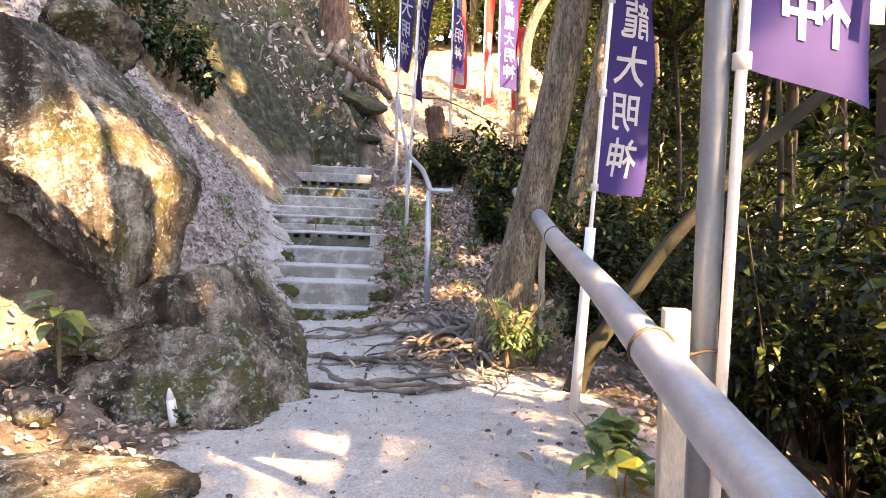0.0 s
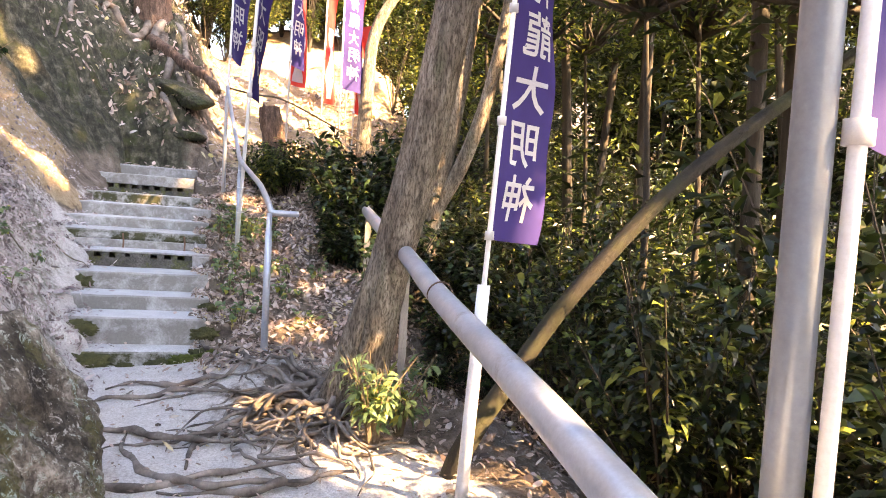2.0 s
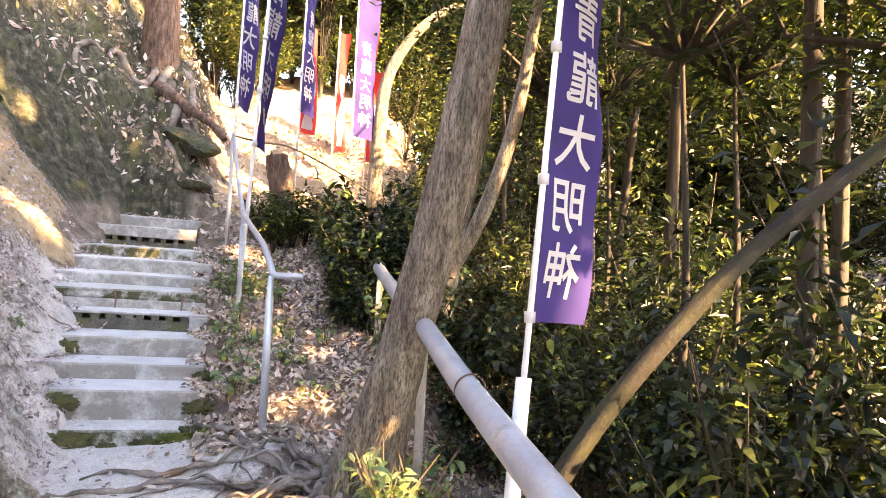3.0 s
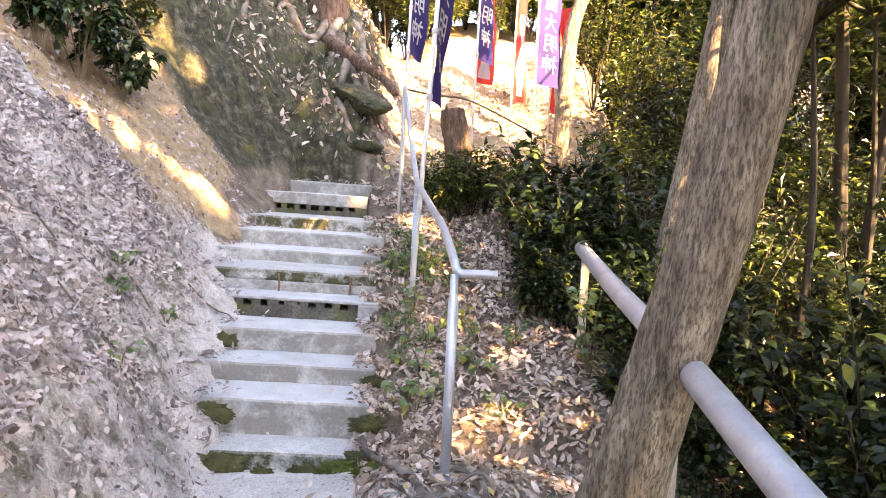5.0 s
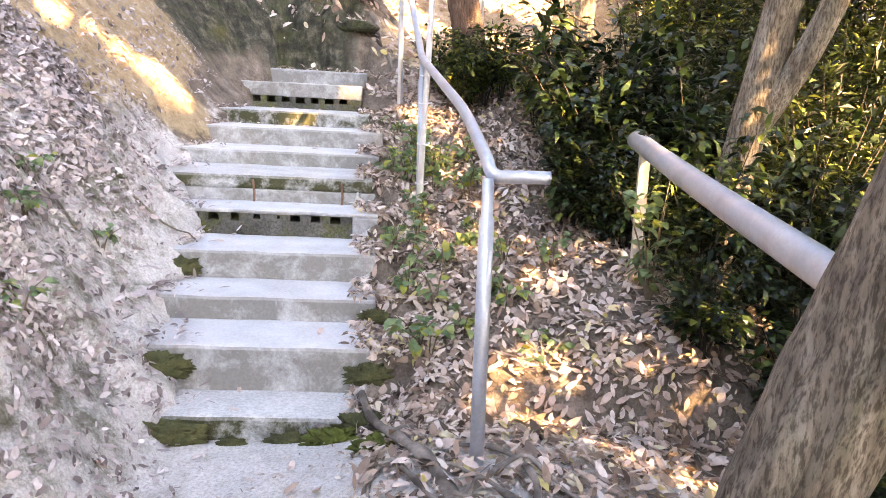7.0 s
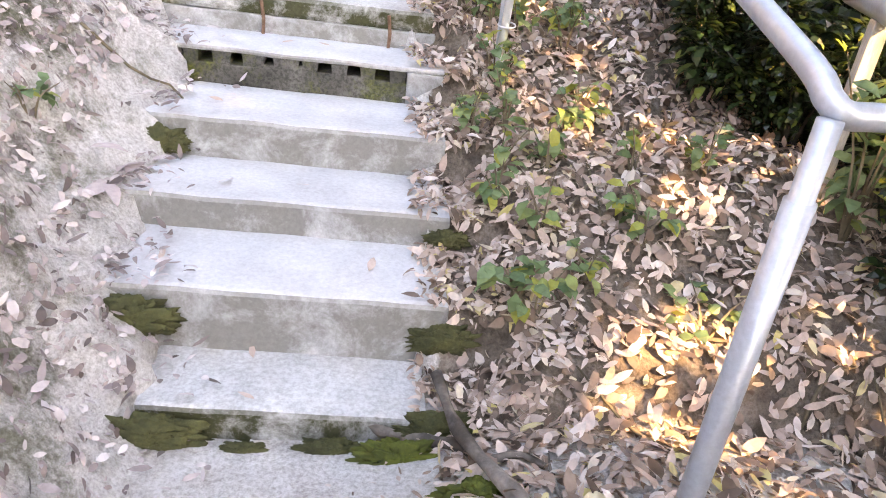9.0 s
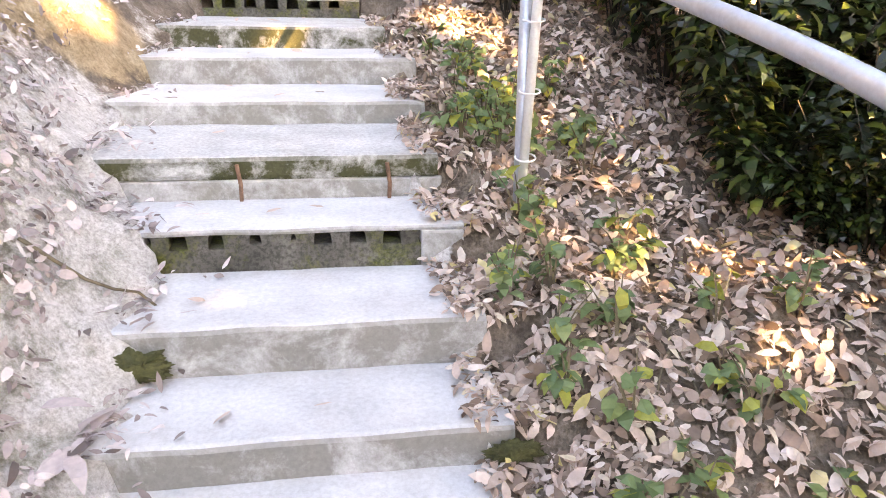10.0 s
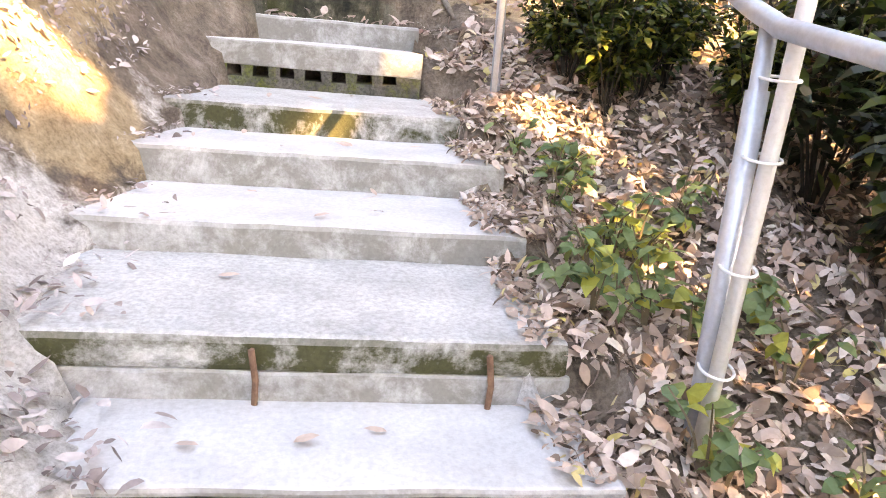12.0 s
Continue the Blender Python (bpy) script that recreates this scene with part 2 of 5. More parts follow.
M_TWIG = surface("twig_bark", ((0.3, (0.10, 0.08, 0.05)), (0.7, (0.25, 0.20, 0.13))), 7, 50, bump=0.4, depth=0.01)
M_GALV = surface("galvanised_pipe", ((0.3, (0.46, 0.51, 0.59)), (0.7, (0.64, 0.69, 0.76))), 6, 70, ((0.3, (0.8, 0.8, 0.8)), (0.7, (1, 1, 1))), rough=0.42, bump=0.12, depth=0.004, metal=0.55,
                 patch=(0.36, 0.37, 0.38), patch_scale=4, patch_edge=(0.6, 0.72))
M_GREYPAINT = surface("grey_painted_pipe", ((0.3, (0.24, 0.28, 0.34)), (0.7, (0.33, 0.38, 0.45))), 5, 70, ((0.3, (0.8, 0.8, 0.8)), (0.7, (1, 1, 1))), rough=0.38, bump=0.1, depth=0.003, metal=0.3)
M_WHITEPIPE = surface("white_plastic_pole", ((0.3, (0.78, 0.80, 0.83)), (0.7, (0.88, 0.89, 0.91))), 6, 80, ((0.25, (0.85, 0.85, 0.84)), (0.55, (1, 1, 1))), rough=0.45, bump=0.08, depth=0.002)
M_WOODPOST = surface("pale_weathered_post", ((0.3, (0.48, 0.45, 0.40)), (0.7, (0.68, 0.65, 0.60))), 6, 60, rough=0.75, bump=0.3, depth=0.004, stretch=(3, 3, 0.6))
M_WIRE = surface("rusty_wire", ((0.3, (0.10, 0.06, 0.04)), (0.7, (0.22, 0.15, 0.11))), 20, 90, rough=0.6, metal=0.4, bump=0.2, depth=0.002)
M_RUST = surface("rusted_iron", ((0.3, (0.14, 0.07, 0.04)), (0.7, (0.32, 0.18, 0.12))), 20, 90, rough=0.8, bump=0.5, depth=0.004)
M_DARKMOSS = surface("dark_moss", ((0.3, (0.035, 0.040, 0.016)), (0.7, (0.13, 0.135, 0.05))), 12, 110, rough=0.95, bump=0.9, depth=0.012)
M_MOSS = surface("bright_moss", ((0.3, (0.045, 0.06, 0.012)), (0.7, (0.15, 0.18, 0.025))), 14, 120, rough=0.95, bump=0.8, depth=0.01)
# Ramps skewed: most leaves near black as deep shade, few bright as glints.
M_GREEN = leaf_material("shaded_dark_green_leaf", ((0, (0.006, 0.014, 0.005)), (0.55, (0.016, 0.034, 0.010)), (0.85, (0.045, 0.085, 0.022)), (1, (0.18, 0.23, 0.05))), 0.36, 0.25)
M_BAMBOO = leaf_material("shade_glint_green_leaf", ((0, (0.007, 0.014, 0.004)), (0.6, (0.018, 0.032, 0.009)), (0.86, (0.065, 0.098, 0.024)), (1, (0.32, 0.37, 0.08))), 0.36, 0.25)
# Brighter copy of the leaf colours, so foliage reads as sunlit.
M_SUNLEAF = leaf_material("sunlit_leaf_tint", ((0, (0.015, 0.03, 0.007)), (0.5, (0.05, 0.085, 0.018)), (0.8, (0.14, 0.18, 0.04)), (1, (0.38, 0.40, 0.09))), 0.36, 0.5)
M_CAMELLIA = leaf_material("glossy_evergreen_leaf", ((0, (0.018, 0.042, 0.018)), (0.6, (0.04, 0.08, 0.033)), (1, (0.12, 0.16, 0.05))), 0.25, 0.2)
M_SEEDLING = leaf_material("fresh_green_leaf", ((0, (0.12, 0.21, 0.10)), (0.7, (0.24, 0.35, 0.16)), (1, (0.46, 0.47, 0.09))), 0.45, 0.4)
M_BLEACHED = leaf_material("bleached_leaf", ((0, (0.11, 0.085, 0.08)), (0.25, (0.30, 0.24, 0.23)), (0.6, (0.54, 0.46, 0.45)), (1, (0.76, 0.70, 0.69))), 0.6, 0.1)
M_DEAD = leaf_material("fallen_leaf", ((0, (0.09, 0.062, 0.048)), (0.24, (0.34, 0.24, 0.185)), (0.6, (0.63, 0.49, 0.42)), (0.92, (0.78, 0.68, 0.62)), (1, (0.62, 0.51, 0.17))), 0.6, 0.1)


def cloth_material(name, stops, glow):
    m = surface(name, stops, 3, 300, ((0.3, (0.85, 0.85, 0.85)), (0.7, (1, 1, 1))), rough=0.8, bump=0.15, depth=0.003)
    n, l, p = m.node_tree.nodes, m.node_tree.links, m.node_tree.nodes["Principled BSDF"]
    tr, ms = n.new("ShaderNodeBsdfTranslucent"), n.new("ShaderNodeMixShader")
    l.new(p.inputs["Base Color"].links[0].from_socket, tr.inputs[0])
    ms.inputs[0].default_value = glow
    l.new(p.outputs[0], ms.inputs[1]), l.new(tr.outputs[0], ms.inputs[2]), l.new(ms.outputs[0], n["Material Output"].inputs[0])
    return m


M_PURPLE = cloth_material("purple_banner_cloth", ((0.3, (0.024, 0.013, 0.13)), (0.7, (0.037, 0.021, 0.18))), 0.2)
M_WHITECLOTH = cloth_material("white_print_and_glare", ((0.3, (0.72, 0.72, 0.74)), (0.7, (0.82, 0.82, 0.82))), 0.4)
M_REDCLOTH = cloth_material("red_banner_cloth", ((0.3, (0.50, 0.04, 0.04)), (0.7, (0.65, 0.08, 0.07))), 0.4)

# ---- geometry helpers ----
def link_mesh(name, verts, faces, material, parent=None, label="", smooth=False):
    me = bpy.data.meshes.new(name)
    me.from_pydata([tuple(v) for v in verts], [], faces)
    me.materials.append(material)
    if smooth:
        me.shade_smooth()
    ob = new(name, me)
    ob.parent = parent
    return tagged(ob, label)


def part(name, bm, material, parent=None, label="", smooth=False):
    me = bpy.data.meshes.new(name)
    bm.normal_update()
    bm.to_mesh(me)
    bm.free()
    me.materials.append(material)
    if smooth:
        me.shade_smooth()
    ob = new(name, me)
    ob.parent = parent
    return tagged(ob, label)


def thing(name, label, category, at=(0, 0, 0), group="", kind=""):
    e = new(name)
    e.empty_display_size = 0.1
    e.location = at
    return tagged(e, label, category, group, kind)


def tube(points, radii, sides=10, wobble=0.0, seed=0):
    """Vertices and faces of a tapered, capped tube along points."""
    rng = np.random.default_rng(seed)
    pts = np.array(points, float)
    radii = np.broadcast_to(np.array(radii, float), (len(pts),))
    tang = np.gradient(pts, axis=0)
    tang /= np.linalg.norm(tang, axis=1)[:, None] + 1e-9
    ref = np.array((1.0, 0.2, 0.1)) if abs(tang[0][2]) > 0.7 else np.array((0.0, 0.1, 1.0))
    verts, faces = [], []
    bumpy = rng.normal(0, wobble, (sides,))
    for i, (p, t, r) in enumerate(zip(pts, tang, radii)):
        a = np.cross(t, ref)
        a /= np.linalg.norm(a)
        b = np.cross(t, a)
        extra = rng.normal(0, wobble * 0.4, (sides,))
        for k in range(sides):
            w = 2 * math.pi * k / sides
            verts.append(p + (a * math.cos(w) + b * math.sin(w)) * r * (1 + bumpy[k] + extra[k]))
    for i in range(len(pts) - 1):
        for k in range(sides):
            j = (k + 1) % sides
            faces.append((i * sides + k, i * sides + j, (i + 1) * sides + j, (i + 1) * sides + k))
    faces.append(tuple(range(sides))[::-1])
    faces.append(tuple((len(pts) - 1) * sides + k for k in range(sides)))
    return verts, faces


def join_tubes(list_of):
    verts, faces = [], []
    for v, f in list_of:
        o = len(verts)
        verts += list(v)
        faces += [tuple(i + o for i in g) for g in f]
    return verts, faces


def smooth_line(points, n):
    """Catmull-Rom through points."""
    p = np.array(points, float)
    p = np.vstack((2 * p[0] - p[1], p, 2 * p[-1] - p[-2]))
    out, seg = [], len(p) - 3
    for u in np.linspace(0, seg - 1e-6, n):
        i = int(u)
        t = u - i
        a, b, c, d = p[i:i + 4]
        out.append(0.5 * (2 * b + (c - a) * t + (2 * a - 5 * b + 4 * c - d) * t * t + (3 * b - a - 3 * c + d) * t ** 3))
    return np.array(out)


def box_bm(x0, x1, y0, y1, z0, z1, bevel=0.012, seg=2, cuts=0, rough=0.0, seed=0):
    bm = bmesh.new()
    bmesh.ops.create_cube(bm, size=1, matrix=Matrix.LocRotScale(((x0 + x1) / 2, (y0 + y1) / 2, (z0 + z1) / 2), None, (x1 - x0, y1 - y0, z1 - z0)))
    if cuts:
        bmesh.ops.subdivide_edges(bm, edges=[e for e in bm.edges if abs(e.verts[0].co.x - e.verts[1].co.x) > 0.1], cuts=cuts, use_grid_fill=True)
    if bevel:
        bmesh.ops.bevel(bm, geom=[e for e in bm.edges if e.is_manifold and e.calc_face_angle() > 0.5], offset=bevel, segments=seg, affect="EDGES", profile=0.6)
    if rough:
        for v in bm.verts:
            v.co += noise.noise_vector(v.co * 6 + Vector((seed, 0, 0))) * rough
    return bm


def leaf_cloud(name, base, along, up, length, width, material, parent=None, label="", curl=0.15, long=False, round_=False):
    """Many leaves in one mesh. base, along, up: n x 3 arrays; long: six-cornered leaves, else kites folded on the midrib."""
    n = len(base)
    along = along / (np.linalg.norm(along, axis=1)[:, None] + 1e-9)
    side = np.cross(along, up)
    side /= np.linalg.norm(side, axis=1)[:, None] + 1e-9
    nor = np.cross(side, along)
    L, W = np.broadcast_to(length, (n,))[:, None], np.broadcast_to(width, (n,))[:, None]
    tip = base + along * L - nor * L * curl
    if long:
        q1, q2 = base + along * L * 0.3 + nor * L * curl * 0.1, base + along * L * 0.68
        v = np.stack((base, q1 + side * W * .5 + nor * W * .15, q1 - side * W * .5 + nor * W * .15, q2 + side * W * .42 + nor * W * .12, q2 - side * W * .42 + nor * W * .12, tip), 1)
        pat = ((0, 1, 2), (1, 3, 4, 2), (3, 5, 4))
    else:
        q = base + along * L * 0.45
        v = np.stack((base, q + side * W * .5 + nor * W * .2, tip, q - side * W * .5 + nor * W * .2), 1)
        pat = ((0, 1, 2), (0, 2, 3))
    if round_:
        ts, ws = (0.16, 0.42, 0.72), (0.34, 0.5, 0.36)
        rows = [base]
        for t, w in zip(ts, ws):
            mid = base + along * L * t - nor * L * curl * t * t
            rows += [mid + side * W * w + nor * W * .2, mid - side * W * w + nor * W * .2]
        v = np.stack(rows + [tip], 1)
        pat = ((0, 1, 2), (1, 3, 4, 2), (3, 5, 6, 4), (5, 7, 6))
    k = v.shape[1]
    faces = [tuple(i * k + j for j in f) for i in range(n) for f in pat]
    return link_mesh(name, v.reshape(-1, 3), faces, material, parent, label)


def unit(rng, n, flat=1.0):
    d = rng.normal(0, 1, (n, 3))
    d[:, 2] *= flat
    return d / np.linalg.norm(d, axis=1)[:, None]


# ---- the lie of the land ----
YAW = radians(13.5)
STAIR = np.array((-0.411, 8.411))
FWD, RGT = np.array((-math.sin(YAW), math.cos(YAW))), np.array((math.cos(YAW), math.sin(YAW)))
# each step: nose along the flight, height, left end, right end
STEPS = ((-0.04, 0.080, -0.95, -0.06), (0.256, 0.315, -1.20, 0.014), (0.669, 0.450, -1.30, 0.041), (1.039, 0.621, -1.30, 0.04), (1.501, 0.789, -1.24, 0.055), (1.866, 0.975, -1.52, 0.02),
         (2.522, 1.089, -1.62, 0.066), (3.087, 1.238, -1.56, 0.10), (3.583, 1.368, -1.52, -0.02), (4.499, 1.631, -1.44, -0.11), (5.20, 1.785, -1.36, -0.06))
SKEW, TILT = 0.0247, 0.025
N_F = [s[0] for s in STEPS]
N_Z = [s[1] for s in STEPS]


def stair_xy(f, r):
    return STAIR + FWD * f + RGT * r


def sstep(a, b, v):
    t = np.clip((v - a) / (b - a), 0, 1)
    return t * t * (3 - 2 * t)


def fbm(x, y, s, seed=0.0):
    return np.vectorize(lambda a, b: noise.fractal(Vector((a * s, b * s, seed)), 0.8, 2.1, 5))(x, y)


def left_edge(f):
    """Distance to the left at which the bank begins, along the flight."""
    return np.interp(f, (-7, -5, -3.6, -2.6, -1.2, 0, 0.3, 0.7, 1.5, 1.85, 2.5, 3.1, 4.5, 5.2, 6), (3.0, 2.3, 1.5, 1.2, 0.98, 0.90, 1.07, 1.15, 1.13, 1.34, 1.46, 1.42, 1.33, 1.22, 1.22))


def land(x, y, full=False):
    x, y = np.asarray(x, float), np.asarray(y, float)
    f = (x - STAIR[0]) * FWD[0] + (y - STAIR[1]) * FWD[1]
    r = (x - STAIR[0]) * RGT[0] + (y - STAIR[1]) * RGT[1]
    base = np.interp(f, (-9, -7, -4, -1.2, 0, 0.1, 1, 2, 3, 4, 5.3, 6.5, 9, 14, 40, 160), (-0.5, -0.2, -0.03, -0.02, -0.03, 0.17, 0.58, 0.95, 1.18, 1.42, 1.78, 2.15, 3.1, 4.6, 9.0, 14.0))
    d = np.maximum(0, -r - left_edge(f))
    bank = 0.92 * d + 0.25 * np.sqrt(d + 1e-6) * sstep(0.0, 0.6, d)
    bank = np.where(bank > 6, 6 + (bank - 6) * 0.35, bank)
    bank = bank * (1 - 0.95 * np.exp(-(((x + 1.95) / 0.95) ** 2 + ((y - 4.7) / 0.85) ** 2)))
    # rock cliff where the flight turns behind the bank
    cl = sstep(4.6, 6.4, f + np.clip(-r - 0.9, -1, 3) * 0.35) * sstep(0.6, -0.7, r)
    bank = bank + cl * np.clip((f - 5.2) * 0.55 + d * 0.35, 0, 2.2)
    # mound of roots, then the fall into the wood beyond the rail
    mound = 0.26 * np.exp(-(((x - 0.25) / 0.7) ** 2 + ((y - 7.9) / 0.6) ** 2))
    out = np.maximum(0, r - np.interp(f, (-9, -3, 0, 3, 6, 10), (1.55, 1.6, 1.75, 1.3, 2.6, 3.5)))
    fall = -0.55 * out + 0.018 * out ** 2
    fall = np.where(out > 7, -0.55 * 7 + 0.018 * 49 + (out - 7) * 0.30, fall)
    fall = np.minimum(fall, 7.0)
    dip = -0.13 * sstep(0.10, 0.32, r) * sstep(0.9, 1.5, f) * sstep(4.6, 3.2, f)
    heap = 0.15 * np.exp(-(((x + 2.78) / 0.26) ** 2 + ((y - 11.02) / 0.30) ** 2))
    z = base + bank + mound + fall + dip + heap
    on_path = sstep(0.25, -0.15, d) * sstep(0.3, -0.3, f) * sstep(1.7, 1.1, r + 0.15 * np.sin(y * 2.1))
    rough = np.clip(0.25 + d * 0.9 + np.maximum(0, r) * 0.35, 0.1, 1) * (1 - 0.85 * on_path)
    z = z + rough * (0.16 * fbm(x, y, 0.8) + 0.07 * fbm(x, y, 3.1, 5.0)) + 0.012 * fbm(x, y, 2.3, 9.0)
    # gullies in the cliff
    z = z + cl * 0.22 * fbm(x, y * 0.5, 2.2, 3.0)
    z = z + cl * (0.07 * fbm(x, y, 5.5, 11.0) + 0.035 * fbm(x, y, 13.0, 13.0))
    rib = 1 - 2.2 * np.abs(fbm(x * 0.45 + y * 0.25, y - x * 0.3, 1.5, 21.0))
    z = z + np.clip(cl + sstep(0.5, 1.3, d) * sstep(3.4, 4.6, f), 0, 1) * (0.24 * rib + 0.10 * fbm(x, y, 2.7, 23.0))
    z = z + 1.5 * sstep(15.0, 19.5, y) * sstep(-3.2, -1.8, x) * sstep(2.4, 1.2, x)
    ledge = np.abs(np.mod((z * 1.6 + x * 0.9 - y * 0.35) + 0.35 * fbm(x, y, 1.3, 7.0), 1.0) - 0.5)
    z = z + np.clip(cl + sstep(0.9, 1.8, d) * sstep(2.0, 3.5, f), 0, 1) * 0.22 * ledge
    under = (f > 0.03) & (f < 5.85) & (r < -0.10) & (-r < left_edge(f) - 0.08)
    tread = np.array(N_Z)[np.clip(np.searchsorted(N_F, f) - 1, 0, 10)] - TILT * np.clip(r, -1.6, 0)
    beside = sstep(0.34, 0.08, r) * sstep(-0.02, 0.05, f) * sstep(5.9, 5.7, f) * sstep(0.10, -0.06, -r - left_edge(f) + 0.10)
    z = z + beside * np.minimum(0, tread - 0.035 - z)
    # soil washed over the bank ends of the treads
    over = -r - left_edge(f)
    spill = sstep(-0.10, 0.08, over + 0.06 * fbm(x, y, 4.0, 17.0)) * sstep(1.1, 0.5, over) * sstep(-0.05, 0.1, f) * sstep(5.7, 5.2, f)
    z = z + spill * np.maximum(0, tread + 0.015 + 0.45 * np.maximum(over, 0) + 0.03 * fbm(x, y, 5.0, 19.0) - z)
    z = np.where(under, np.minimum(z, tread - 0.34), z)
    if not full:
        return z
    on_path = on_path * np.clip(1.15 - np.exp(-(((x - 0.8) / 0.8) ** 2 + ((y - 7.05) / 0.85) ** 2)), 0, 1) * np.where((y > 2.5) & (y < 5.8), sstep(-1.0, -0.35, x), 1)
    sand = np.maximum(np.maximum(on_path, 0.55 * sstep(0.0, 0.3, d) * sstep(2.6, 1.2, f) * sstep(-2.6, -1.8, f)), 0.66 * sstep(0.9, 0.1, d) * sstep(4.4, 3.2, f) * sstep(-2.6, -1.8, f) * (r < 0))
    # Golden clay replaces sand on the heap, to colour it as sunlit.
    sunlit_heap = np.exp(-(((x + 2.80) / 0.32) ** 2 + ((y - 11.0) / 0.40) ** 2))
    sand = sand * (1 - np.clip(sunlit_heap * 1.6, 0, 1))
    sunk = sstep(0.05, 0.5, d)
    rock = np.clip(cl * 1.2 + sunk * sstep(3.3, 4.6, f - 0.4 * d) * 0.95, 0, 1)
    outcrop = sstep(1.1, 1.7, d) * sstep(1.4, 0.5, np.abs(f - 0.2)) * sstep(-0.15, 0.25, fbm(x, y, 0.9, 15.0))
    rock = np.maximum(rock, 0.8 * outcrop)
    clay = sunk * sstep(1.6, 2.4, f + 0.25 * d) * sstep(4.6, 3.6, f - 0.45 * d) * 0.95
    terrace = sstep(13.6, 14.6, y) * sstep(23.0, 20.0, y) * sstep(-2.2, -1.4, x) * sstep(1.8, 1.0, x)
    verge = sstep(0.0, 0.1, d) * sstep(1.0, 0.4, d) * sstep(-2.5, -1.2, f) * sstep(2.6, 1.6, f)
    return z, sand, rock * (1 - terrace), np.maximum(np.maximum(clay, terrace), np.clip(sunlit_heap * 1.6, 0, 1)), verge


def height(x, y):
    return float(land(np.array([x]), np.array([y]))[0])


gx = np.concatenate((-np.geomspace(160, 6.2, 26), np.arange(-6, 4.6, 0.055), np.geomspace(4.8, 160, 26)))
gy = np.concatenate((-np.geomspace(160, 0.6, 24), np.arange(-0.4, 16.5, 0.055), np.geomspace(16.7, 160, 26)))
GX, GY = np.meshgrid(gx, gy)
gz, g_sand, g_rock, g_clay, g_verge = land(GX.ravel(), GY.ravel(), True)
nx, ny = len(gx), len(gy)
gi = (np.arange(ny - 1)[:, None] * nx + np.arange(nx - 1)[None]).ravel()
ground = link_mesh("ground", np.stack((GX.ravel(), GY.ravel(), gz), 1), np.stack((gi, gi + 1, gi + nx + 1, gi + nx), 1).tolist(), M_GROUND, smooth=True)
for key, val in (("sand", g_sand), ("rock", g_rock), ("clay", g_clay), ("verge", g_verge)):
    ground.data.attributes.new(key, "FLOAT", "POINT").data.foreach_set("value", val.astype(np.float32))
tagged(ground, "sandy woodland path between leaf-strewn banks and a mossy rock face", "ground", kind="structure")

# ---- concrete stairs ----
stairs = thing("stairs", "weathered concrete garden steps with mossy risers climbing the bank", "stairs", (*STAIR, 0), kind="structure")
stairs.rotation_euler[2] = YAW


def step_block(name, x0, x1, f0, f1, z0, z1, mat, seed, bevel=0.02):
    return settle(name, box_bm(x0, x1, f0, f1, z0, z1, bevel, 2, 14, 0.006, seed), mat)


def settle(name, bm, mat, label=""):
    """The flight has sunk: its noses run askew and its bank side lies higher."""
    for v in bm.verts:
        v.co.y -= SKEW * v.co.x
        v.co.z -= TILT * v.co.x
    return part(name, bm, mat, stairs, label)


def web_bm(x0, x1, f0, f1, z0, z1, flare):
    """An upright between two hollows, spreading at its head so that each hollow ends in an arch."""
    h = z1 - z0
    prof = [(x0, z0), (x1, z0), (x1 + 0.001, z0 + h * 0.45), (x1 + flare * 0.4, z0 + h * 0.75), (x1 + flare, z1), (x0 - flare, z1), (x0 - flare * 0.4, z0 + h * 0.75), (x0 - 0.001, z0 + h * 0.45)]
    bm = bmesh.new()
    rings = [[bm.verts.new((x, f, z)) for x, z in prof] for f in (f0, f1)]
    bm.faces.new(rings[0])
    bm.faces.new(rings[1][::-1])
    for k in range(8):
        bm.faces.new((rings[0][k], rings[1][k], rings[1][(k + 1) % 8], rings[0][(k + 1) % 8]))
    bmesh.ops.recalc_face_normals(bm, faces=bm.faces)
    return bm


# hollows along the flight's fifth and tenth risers: middle, width, height
HOLLOWS = {4: ((-1.125, 0.040, 0.030), (-1.015, 0.068, 0.052), (-0.880, 0.058, 0.050), (-0.738, 0.046, 0.036), (-0.598, 0.022, 0.026), (-0.490, 0.068, 0.046), (-0.358, 0.066, 0.046), (-0.228, 0.072, 0.050)),
           9: ((-1.20, 0.085, 0.058), (-1.05, 0.095, 0.060), (-0.90, 0.085, 0.056), (-0.75, 0.10, 0.062), (-0.60, 0.085, 0.060), (-0.45, 0.095, 0.056), (-0.30, 0.085, 0.050))}


